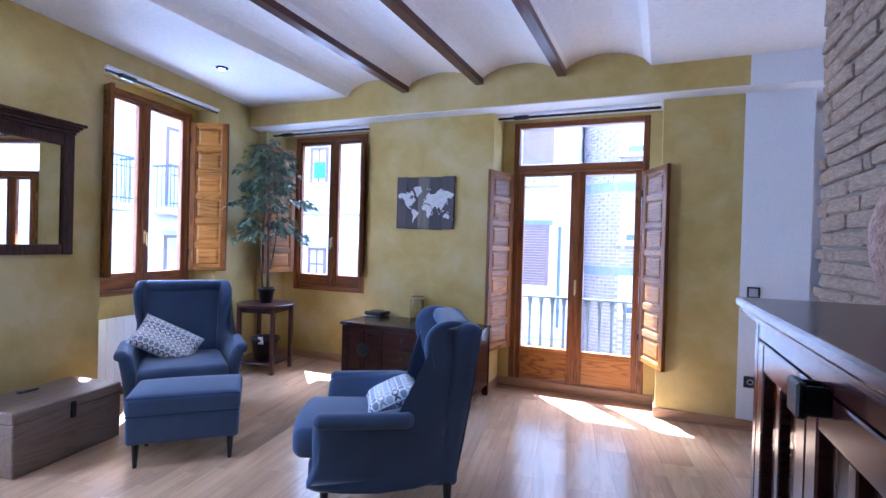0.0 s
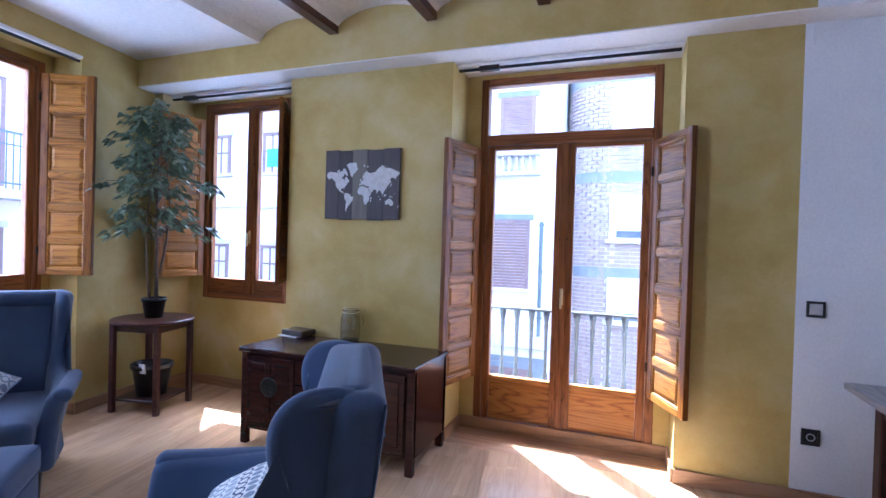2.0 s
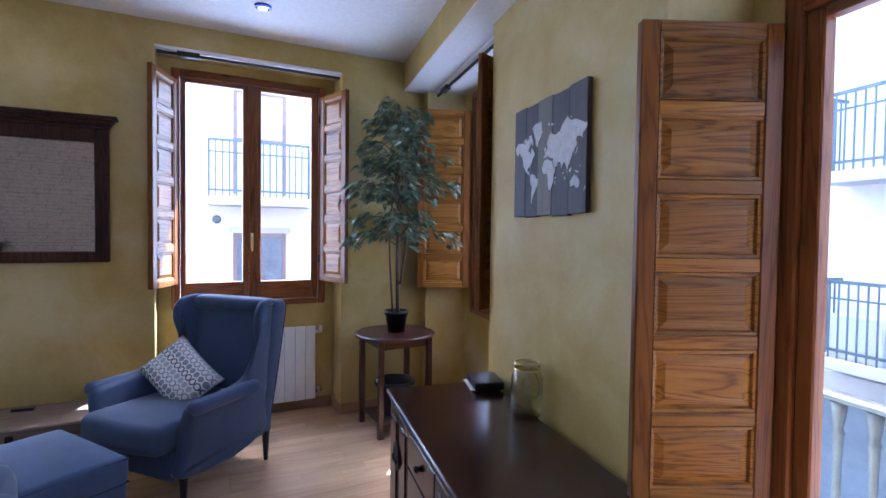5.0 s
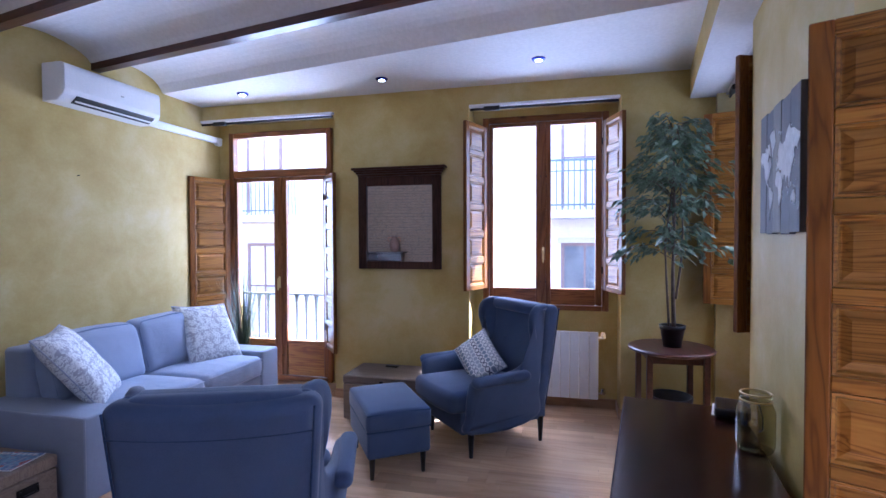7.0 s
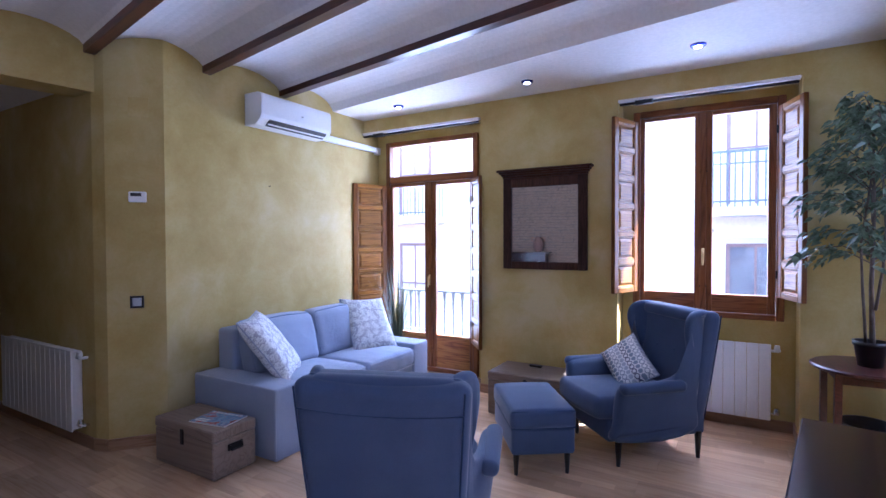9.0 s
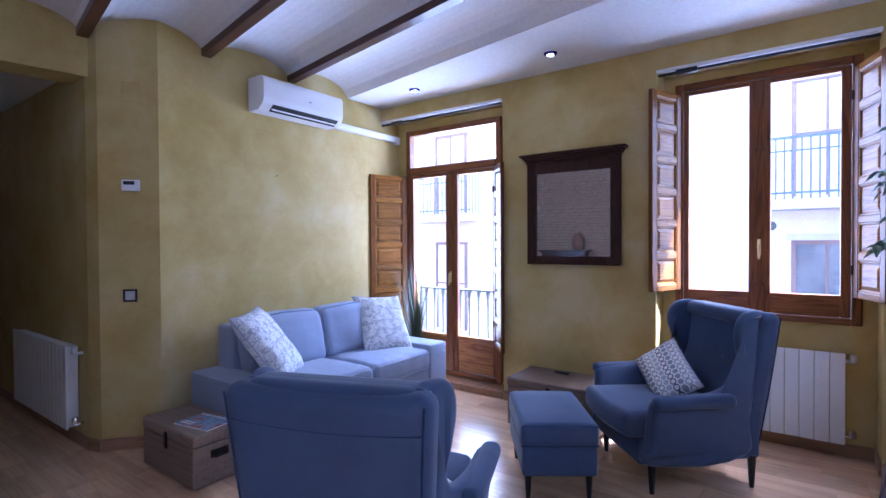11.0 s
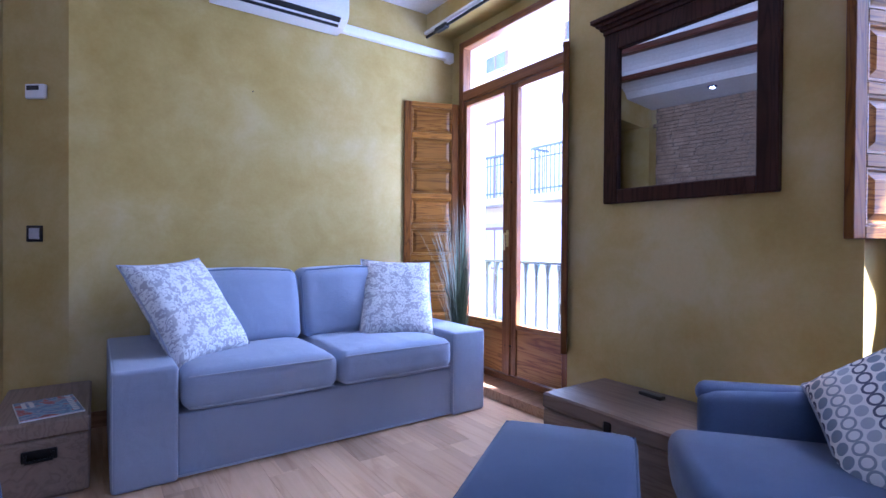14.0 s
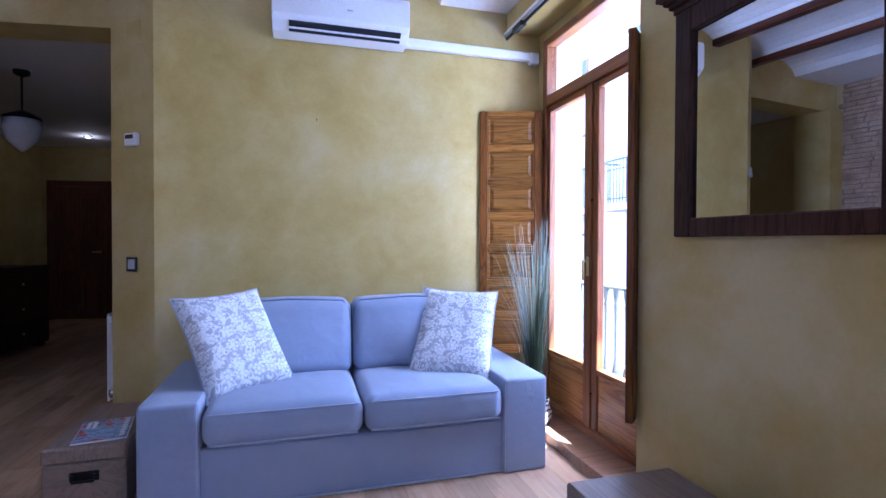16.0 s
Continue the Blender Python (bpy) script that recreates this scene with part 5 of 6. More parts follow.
for coast in LANDS:
    pts = [chart(*q) for q in coast]
    bm = bmesh.new()
    ragged = []
    for (x0, y0), (x1, y1) in zip(pts, pts[1:] + pts[:1]):
        for k in range(5):
            s = k / 5
            x, y = x0 + (x1 - x0) * s, y0 + (y1 - y0) * s
            j = 0.004 if k else 0.001
            ragged.append((x + j * noise.noise((x * 70, y * 70, 1)), y + j * noise.noise((x * 70, y * 70, 9))))
    vs = [bm.verts.new((x, y, 0.0012)) for x, y in ragged]
    low = [bm.verts.new((x, y, 0)) for x, y in ragged]
    for tri in tessellate_polygon([[Vector((x, y, 0)) for x, y in ragged]]):
        bm.faces.new([vs[i] for i in tri])
    for i in range(len(vs)):
        j = (i + 1) % len(vs)
        bm.faces.new((low[i], low[j], vs[j], vs[i]))
    ob = part("land", bm, MAPWHITE, mp)
    ob.matrix_basis = pose(0, -0.0223, 0, 90)
for k in range(14):
    rr = random.uniform(0.003, 0.007)
    ob = part("island", lathe(bmesh.new(), [(rr, 0), (rr, 0.001)], 7), MAPWHITE, mp)
    ob.matrix_basis = pose(random.uniform(-0.2, 0.27), -0.0223, random.choice((random.uniform(0.1, 0.14), random.uniform(-0.12, -0.07))), 90)

# downlights
GLOW = glowing("led_lens", (0.75, 0.82, 1.0), 6.0)
BLUE_RING = mottled("blue_anodised", (0.01, 0.015, 0.30), (0.02, 0.03, 0.45), 8, 90, 0.25, 0.02, 0.6)
for x, y in ((-3.095, 3.37), (-3.05, 2.085), (-2.92, 0.725), (0.36, 0.95), (0.36, 1.6)):
    dl = thing("downlight", pose(x, y, CZ), "small recessed downlight with a blue rim", "downlight", "ceiling downlights")
    part("rim", lathe(bmesh.new(), [(0.026, -0.014), (0.046, -0.010), (0.051, -0.002), (0.051, 0.004)], 24), BLUE_RING, dl)
    part("lens", lathe(bmesh.new(), [(0.001, -0.019), (0.016, -0.018), (0.025, -0.014)], 20), GLOW, dl, "lit white lens")

# ---- things on the furniture ----
jar = thing("glass_jar", pose(-1.745, 4.515, 0.635) @ Matrix.Diagonal((1.1, 1.1, 0.98, 1)), "ribbed clear glass jar with a wire handle", "jar")
JAR = clear_glass("jar_glass", (0.66, 0.63, 0.46), 0.05)
JAR.node_tree.nodes["Math.001"].inputs[2].default_value = 0.16
bm = bmesh.new()
lathe(bm, [(0.03, 0.0), (0.058, 0.006), (0.062, 0.03), (0.062, 0.165), (0.052, 0.195), (0.046, 0.203), (0.046, 0.21), (0.052, 0.214), (0.052, 0.232), (0.046, 0.236)], 40, cap=False)
for v in bm.verts:
    if 0.02 < v.co.z < 0.17:
        a = math.atan2(v.co.y, v.co.x)
        v.co.x, v.co.y = v.co.x * (1 + 0.025 * math.cos(20 * a)), v.co.y * (1 + 0.025 * math.cos(20 * a))
part("jar_wall", bm, JAR, jar, "ribbed amber-tinted glass", True)
part("jar_foot", lathe(bmesh.new(), [(0.054, 0.0), (0.056, 0.008), (0.05, 0.012)], 32), JAR, jar, smooth=True)
for z in (0.206, 0.234):
    part("rim", tube(bmesh.new(), [(0.049 * math.cos(a), 0.049 * math.sin(a), z) for a in np.linspace(0, 6.2832, 33)], 0.004, 6), BRASS, jar, "thin brass rim", True)
part("wire_handle", tube(bmesh.new(), [(0.05, 0, 0.206), (0.075, 0.0, 0.20), (0.092, 0.005, 0.165), (0.088, 0.006, 0.12), (0.066, 0.0, 0.10)], 0.0022, 6), BLACK_METAL, jar, smooth=True)

ro = thing("set_top_box", pose(-2.17, 4.495, 0.635, 0, 0, -8), "glossy black set-top box on a white sheet", "set-top box")
part("sheet", boxed(-0.125, 0.06, -0.088, 0.05, 0, 0.004, 0.001), PLASTIC, ro, "white sheet")
part("case", rbox(bmesh.new(), (0, 0, 0.028), (0.10, 0.075, 0.02), 0.008), BLACK_PLASTIC, ro, smooth=True)
part("front_strip", boxed(-0.09, 0.09, -0.0765, -0.07, 0.018, 0.026), DARK_FRAME, ro)

mag = thing("magazine", UV @ pose(2.28, 0.62, 0.31, 0, 0, 100), "colourful magazine with a red and blue cover", "magazine")


def cover_print():
    m, nt, n, l, b = nodes_of("magazine_print", 0.3)
    v = coords(nt, (1, 1, 1), False)
    f = noise_of(nt, v, 11, 3, 0.5, 1.2)
    c = ramp_of(nt, f, [(0.30, (0.65, 0.68, 0.72)), (0.42, (0.06, 0.14, 0.35)), (0.52, (0.25, 0.45, 0.6)), (0.60, (0.45, 0.03, 0.03)), (0.75, (0.10, 0.04, 0.05))])
    l.new(c, b.inputs["Base Color"])
    return m


part("pages", boxed(-0.145, 0.145, -0.104, 0.104, 0.0, 0.006), PLASTIC, mag, "white page edges")
part("cover", boxed(-0.142, 0.142, -0.101, 0.101, 0.006, 0.0075), cover_print(), mag, "printed colour cover")
for k in range(8):
    part("title_bar", boxed(-0.125 + k * 0.032, -0.104 + k * 0.032, 0.07, 0.09, 0.0075, 0.0083), PLASTIC, mag, "white title block")
for k in range(2):
    part("headline", boxed(-0.12, -0.03, -0.055 - 0.025 * k, -0.04 - 0.025 * k, 0.0075, 0.0083), PLASTIC, mag, "white headline block")

rem = thing("remote_control", UV @ pose(0.20, 2.06, 0.37, 0, 0, 84), "small black remote control lying on the trunk", "remote")
part("body", rbox(bmesh.new(), (0, 0, 0.008), (0.055, 0.018, 0.008), 0.006), BLACK_PLASTIC, rem, smooth=True)

bk = thing("plant_bucket", pose(-3.375, 4.275, 0.105), "black plastic bucket on the table's low shelf", "bucket")
part("bucket_wall", lathe(bmesh.new(), [(0.105, 0.0), (0.135, 0.205), (0.150, 0.21), (0.150, 0.24), (0.138, 0.24), (0.125, 0.205), (0.10, 0.02)], 32), BLACK_PLASTIC, bk, smooth=True)
part("tag", boxed(-0.03, 0.03, -0.005, 0.005, 0.19, 0.265, 0.002), PLASTIC, bk, "white paper tag").matrix_basis = pose(0.06, -0.10, 0, 8)

# ---- potted tree ----
BARK = mottled("grey_brown_bark", (0.10, 0.075, 0.06), (0.19, 0.15, 0.12), 14, 90, 0.8, 0.5)
LEAF = mottled("glossy_fig_leaf", (0.050, 0.095, 0.045), (0.24, 0.32, 0.21), 30, 90, 0.30, 0.1, spec=0.5)
SOIL = mottled("dark_soil", (0.02, 0.015, 0.01), (0.05, 0.035, 0.025), 20, 100, 0.95, 0.6)
tree = thing("potted_tree", pose(-3.385, 4.285, 0.70), "artificial fig tree with three thin stems in a black pot", "potted plant")
part("pot", lathe(bmesh.new(), [(0.062, 0), (0.08, 0.125), (0.088, 0.128), (0.09, 0.155), (0.08, 0.155), (0.072, 0.13)], 32), BLACK_PLASTIC, tree, "black plastic pot", True)
part("soil", lathe(bmesh.new(), [(0.072, 0.125), (0.02, 0.135)], 20), SOIL, tree)
rng = random.Random(5)
STEMS = [[(0.01, 0.01, 0.12), (0.015, 0.0, 0.5), (0.0, 0.01, 0.95), (0.01, 0.0, 1.5)], [(-0.03, -0.02, 0.12), (-0.05, -0.04, 0.5), (-0.045, -0.05, 0.75), (-0.02, 0.0, 1.2)], [(0.03, 0.02, 0.35), (0.06, 0.05, 0.6), (0.08, 0.06, 0.85), (0.05, 0.04, 1.25)]]
for k, s in enumerate(STEMS):
    part("stem", tube(bmesh.new(), s, (0.016, 0.009, 0.009)[k], 8, 0.005), BARK, tree, smooth=True)


def leaf_at(bm, p, way, size, droop):
    """A pointed leaf, folded along its rib and bent down."""
    way = way.normalized()
    side = way.cross(Vector((0, 0, 1)))
    side = side.normalized() if side.length > 1e-3 else Vector((1, 0, 0))
    side = (side + Vector((0, 0, rng.uniform(-1.3, 1.3)))).normalized()
    pts = []
    for s, w_ in ((0, 0.0), (0.3, 0.22), (0.6, 0.20), (1.0, 0.0)):
        c = p + way * size * s + Vector((0, 0, -droop * size * s * s))
        up = Vector((0, 0, 0.06 * size)) if w_ else Vector()
        pts.append((c, c + side * w_ * size + up, c - side * w_ * size + up))
    c0, c1, c2, c3 = pts
    v = [bm.verts.new(q) for q in (c0[0], c1[1], c1[0], c1[2], c2[1], c2[0], c2[2], c3[0])]
    for f in ((0, 1, 2), (0, 2, 3), (1, 4, 5, 2), (2, 5, 6, 3), (4, 7, 5), (5, 7, 6)):
        bm.faces.new([v[i] for i in f])


leaves = bmesh.new()
# tiers of the crown: height, reach, sprays, lift of the tips
TIERS = [(0.71, 0.31, 6, 0.0), (0.80, 0.26, 5, 0.06), (0.93, 0.15, 4, 0.08), (1.03, 0.33, 7, 0.06), (1.12, 0.24, 6, 0.10), (1.22, 0.19, 5, 0.10), (1.30, 0.28, 6, 0.08), (1.40, 0.22, 6, 0.10), (1.50, 0.19, 5, 0.10), (1.57, 0.12, 4, 0.08)]
for ti, (h0, far, count, lift) in enumerate(TIERS):
    for k in range(count):
        a = 6.283 * k / count + ti * 0.8 + rng.uniform(-0.35, 0.35)
        h, reach = h0 + rng.uniform(-0.035, 0.035), far * rng.uniform(0.55, 1.22)
        out = Vector((math.cos(a), math.sin(a), 0))
        base = Vector((0.01, 0.0, h - 0.05))
        tip = base + out * reach + Vector((0, 0, 0.05 + lift * rng.uniform(0.5, 1.1)))
        path = [base, (base + tip) / 2 + Vector((0, 0, 0.045)), tip, tip + out * 0.06 + Vector((0, 0, -0.07))]
        twig = part("twig", tube(bmesh.new(), path, 0.004, 5, 0.0015), BARK, tree)
        for q in range(rng.randint(23, 32)):
            s = rng.uniform(0.6, 3.0)
            i = min(2, int(s))
            p = path[i].lerp(path[i + 1], s - i) + Vector((rng.gauss(0, 0.022), rng.gauss(0, 0.022), rng.gauss(0, 0.018)))
            b_ = a + rng.choice((-1, 1)) * rng.uniform(0.1, 1.3)
            way = Vector((math.cos(b_), math.sin(b_), rng.uniform(-0.55, 0.2)))
            leaf_at(leaves, p, way, rng.uniform(0.056, 0.088), rng.uniform(0.15, 0.6))
tagged(part("foliage", leaves, LEAF, tree), "small pointed dark green leaves", kind="stuff")

# ---- grass plant behind the sofa ----
GRASS = mottled("dry_green_grass", (0.035, 0.055, 0.022), (0.095, 0.115, 0.05), 6, 40, 0.6, 0.1)


def zebra():
    m, nt, n, l, b = nodes_of("zebra_basket", 0.7)
    tc, sep = nt.nodes.new("ShaderNodeTexCoord"), nt.nodes.new("ShaderNodeSeparateXYZ")
    l.new(tc.outputs["Object"], sep.inputs[0])
    w_ = math_of(nt, "ADD", math_of(nt, "MULTIPLY", sep.outputs[2], 26.0), math_of(nt, "MULTIPLY", noise_of(nt, tc.outputs["Object"], 9, 2), 3.0))
    l.new(mix_of(nt, math_of(nt, "LESS_THAN", math_of(nt, "FRACT", w_), 0.42), (0.62, 0.60, 0.57), (0.03, 0.028, 0.027)), b.inputs["Base Color"])
    return m


gp = thing("grass_plant", pose(-3.205, 0.42, 0.0), "tall artificial grass in a black and white woven pot", "potted plant")
part("pot", lathe(bmesh.new(), [(0.075, 0), (0.105, 0.06), (0.11, 0.13), (0.09, 0.19), (0.095, 0.21), (0.085, 0.21), (0.08, 0.15)], 28), zebra(), gp, "black and white striped woven pot", True)
rng = random.Random(8)
bm = bmesh.new()
for cl in range(6):
    for k in range(44):
        a = rng.uniform(0, 6.283)
        r0, h = rng.uniform(0, 0.05), rng.uniform(0.6, 1.2)
        spread = rng.uniform(0.05, 0.33) * (1.0 if rng.random() < 0.8 else 1.6)
        spread *= 0.45 if -1.2 < a - 3.14 < 1.0 or a > 5.3 else 1.0
        p0 = Vector((r0 * math.cos(a), r0 * math.sin(a), 0.14))
        wd = rng.uniform(0.0025, 0.005)
        side = Vector((-math.sin(a), math.cos(a), 0)) * wd
        last = None
        for s in (0, 0.3, 0.6, 0.85, 1.0):
            p = p0 + Vector((math.cos(a) * spread * s * s, math.sin(a) * spread * s * s, h * s - (0.10 * s ** 4 if spread > 0.13 else 0)))
            now = (bm.verts.new(p - side * (1.05 - s)), bm.verts.new(p + side * (1.05 - s) + Vector((0.002, 0.002, 0))))
            if last:
                bm.faces.new((last[0], last[1], now[1], now[0]))
            last = now
tagged(part("grass_tuft", bm, GRASS, gp), "thin dry green blades", kind="stuff")

# ---- hallway ----
HALL_WOOD = wood("hall_door_wood", (0.15, 0.06, 0.028), (0.12, 0.045, 0.02), (0.06, 0.022, 0.01), "Z", 12, 0.4, False)
hd = thing("door_hall", pose(1.86, -4.698, 0), "closed brown panelled wooden door at the hall's end", "door", kind="structure")
part("door_leaf", boxed(0.0, 0.72, 0.0, 0.03, 0.01, 2.0, 0.003), HALL_WOOD, hd)
for z0, z1 in ((0.15, 0.75), (0.88, 1.85)):
    for x0, x1 in ((0.09, 0.33), (0.39, 0.63)):
        part("door_panel", boxed(x0, x1, 0.026, 0.044, z0, z1, 0.008), HALL_WOOD, hd)
for x0, x1, z0, z1 in ((-0.09, -0.002, 0, 2.09), (0.722, 0.81, 0, 2.09), (-0.002, 0.722, 2.002, 2.09)):
    part("door_casing", boxed(x0, x1, 0, 0.035, z0, z1, 0.004), HALL_WOOD, hd)
part("door_handle", tube(bmesh.new(), [(0.06, 0.03, 1.02), (0.06, 0.075, 1.02), (0.16, 0.08, 1.02)], 0.009, 8), BRASS, hd, "brass lever handle")
hd2 = thing("door_casing_hall", pose(0.70, -2.945, 0), "dark wooden casing at the end of the hallway wall", "door casing", kind="structure")
part("casing_face", boxed(-0.09, 0.015, -0.0, 0.02, -0.01, 2.5, 0.004), HALL_WOOD, hd2)
part("casing_edge", boxed(0.001, 0.02, -0.165, 0.0, -0.01, 2.5, 0.004), HALL_WOOD, hd2)
OPAL = mottled("opal_glass", (0.55, 0.55, 0.55), (0.65, 0.65, 0.64), 4, 60, 0.25, 0.02)
pl = thing("pendant_lamp", pose(0.71, -1.13, 0), "opal glass bell pendant lamp on a dark rod", "pendant lamp")
part("ceiling_rose", lathe(bmesh.new(), [(0.06, 2.6), (0.055, 2.57), (0.015, 2.55)], 20), BLACK_METAL, pl)
part("rod", tube(bmesh.new(), [(0, 0, 2.56), (0, 0, 2.24)], 0.008), BLACK_METAL, pl)
part("collar", lathe(bmesh.new(), [(0.025, 2.27), (0.132, 2.215), (0.136, 2.195)], 28), BLACK_METAL, pl, smooth=True)
part("shade", lathe(bmesh.new(), [(0.132, 2.196), (0.132, 2.11), (0.108, 2.02), (0.04, 1.955), (0.010, 1.93)], 28), OPAL, pl, "white opal glass bowl", True)
dl = thing("downlight", pose(1.66, -3.85, 2.6), "small lit downlight at the far end of the hallway", "downlight", "ceiling downlights")
part("rim", lathe(bmesh.new(), [(0.026, -0.014), (0.046, -0.010), (0.051, -0.002), (0.051, 0.004)], 24), BLUE_RING, dl)
part("lens", lathe(bmesh.new(), [(0.001, -0.019), (0.016, -0.018), (0.025, -0.014)], 20), GLOW, dl, "lit white lens")
hc = thing("hall_chest", pose(1.72, -2.35, 0), "dark wooden hall cabinet in the shade", "cabinet")
part("body", boxed(-0.20, 0.20, -0.45, 0.45, 0.04, 0.88, 0.008), MIRROR_WOOD, hc)
part("top", boxed(-0.215, 0.215, -0.47, 0.47, 0.88, 0.91, 0.006), MIRROR_WOOD, hc)
for y in (-0.38, 0.38):
    part("foot", boxed(-0.18, 0.18, y - 0.03, y + 0.03, 0, 0.04), MIRROR_WOOD, hc)
for k in range(3):
    dr = part("drawer", boxed(-0.212, -0.199, -0.43, 0.43, 0.07 + k * 0.265, 0.32 + k * 0.265, 0.004), MIRROR_WOOD, hc)
    part("drawer_knob", lathe(bmesh.new(), [(0.008, 0), (0.014, 0.014)], 10), BRASS, dr).matrix_basis = pose(-0.212, 0, 0.195 + k * 0.265, 0, -90)

# ---- outside ----
RENDER = mottled("cream_render", (0.80, 0.79, 0.77), (0.87, 0.86, 0.85), 0.5, 30, 0.85, 0.2)
STONE_TRIM = mottled("pale_stone_trim", (0.55, 0.54, 0.52), (0.66, 0.65, 0.63), 2, 40, 0.8, 0.2)
SLATE_BLUE = mottled("blue_grey_band", (0.20, 0.235, 0.255), (0.27, 0.305, 0.325), 3, 40, 0.7, 0.1)
BRICK = mottled("dark_facing_brick", (0.32, 0.26, 0.24), (0.44, 0.375, 0.35), 9, 60, 0.85, 0.3)
JOINT = mottled("pale_joint", (0.62, 0.60, 0.58), (0.70, 0.68, 0.66), 9, 60, 0.9, 0.2)
ROLLER = mottled("brown_roller_blind", (0.22, 0.15, 0.14), (0.29, 0.21, 0.195), 4, 50, 0.5, 0.1)
DARK_PANE = mottled("shaded_pane", (0.10, 0.12, 0.14), (0.20, 0.23, 0.26), 1.5, 20, 0.08, 0.0)
CURTAIN = mottled("white_net_curtain", (0.60, 0.60, 0.60), (0.72, 0.72, 0.72), 3, 30, 0.8, 0.1)
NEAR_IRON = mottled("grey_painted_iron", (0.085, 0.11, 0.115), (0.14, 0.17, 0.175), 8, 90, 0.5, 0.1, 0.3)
# iron across the street: paler than the near railing, glare and haze in its colour
RAIL_IRON = mottled("hazed_painted_iron", (0.12, 0.155, 0.16), (0.18, 0.22, 0.22), 8, 90, 0.5, 0.1, 0.3)
ASPHALT = mottled("street_asphalt", (0.045, 0.045, 0.047), (0.07, 0.07, 0.072), 2, 80, 0.9, 0.4)
PAVING = mottled("grey_paving", (0.30, 0.29, 0.28), (0.40, 0.39, 0.375), 2, 60, 0.85, 0.3)
STREET = -4.3
structure("ground", boxed(-200, 200, -200, 200, STREET - 0.3, STREET), ASPHALT, "grey street asphalt far below the balconies")
structure("pavement", boxed(-14, 14, 8.9, 10.0, STREET, STREET + 0.12), PAVING, "grey paved footway below the opposite houses")

BALUSTER = [(0.016, 0), (0.016, 0.03), (0.024, 0.05), (0.030, 0.09), (0.018, 0.12), (0.026, 0.15), (0.034, 0.20), (0.020, 0.27), (0.014, 0.30), (0.015, 0.55), (0.019, 0.66), (0.024, 0.665), (0.016, 0.685), (0.026, 0.74), (0.030, 0.78)]


def balcony(name, m, w, d, top, label, step=0.115):
    """A slab with a cast-iron railing; local x along the wall, y outwards, z = 0 the room's floor."""
    t = thing(name, m, label, "balcony")
    part("slab", boxed(0, w, 0, d + 0.08, -0.20, -0.03, 0.01), STONE_TRIM, t)
    rails = [((0.03, d), (w - 0.03, d)), ((0.03, 0.02), (0.03, d)), ((w - 0.03, 0.02), (w - 0.03, d))]
    for (x0, y0), (x1, y1) in rails:
        for z, hh, r in ((top - 0.022, 0.011, 0.022), (0.05, 0.008, 0.016)):
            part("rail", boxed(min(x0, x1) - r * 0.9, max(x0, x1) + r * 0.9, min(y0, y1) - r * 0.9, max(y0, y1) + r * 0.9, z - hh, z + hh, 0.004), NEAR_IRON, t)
    src = None
    scale = (top - 0.09) / 0.78
    n = int((w - 0.1) / step)
    places = [(0.06 + k * (w - 0.12) / n, d) for k in range(n + 1)] + [(x, y) for x in (0.03, w - 0.03) for y in (d * 0.35, d * 0.68)]
    for x, y in places:
        if src is None:
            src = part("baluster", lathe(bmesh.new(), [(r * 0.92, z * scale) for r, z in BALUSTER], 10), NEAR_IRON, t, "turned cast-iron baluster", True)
            src.matrix_basis = pose(x, y, 0.055)
        else:
            b2 = new("baluster", src.data)
            b2.parent, b2.matrix_basis = t, pose(x, y, 0.055)
            tagged(b2, "turned cast-iron baluster")
    return t


balcony("balcony", pose(-1.75, 5.05, 0), 2.85, 0.40, 0.855, "stone balcony with a turned cast-iron railing")
balcony("balcony", UV @ pose(-0.38, -0.55, 0, 0, 0, 90), 2.4, 0.37, 0.89, "stone side balcony with a turned cast-iron railing")
# slabs added overhead, out of view; their depths set where the sun is cut off
for m, w, d in ((pose(-4.1, 5.05, 2.95), 5.9, 0.79), (UV @ pose(-0.38, -1.2, 2.95, 0, 0, 90), 3.4, 0.86), (UV @ pose(-0.38, 2.2, 2.95, 0, 0, 90), 2.7, 0.36)):
    ob = part("balcony_slab", boxed(0, w, 0, d, 0, 0.16, 0.01), STONE_TRIM)
    ob.matrix_world = m
    tagged(ob, "unseen stone slab added above the windows to block high sun", "balcony slab")


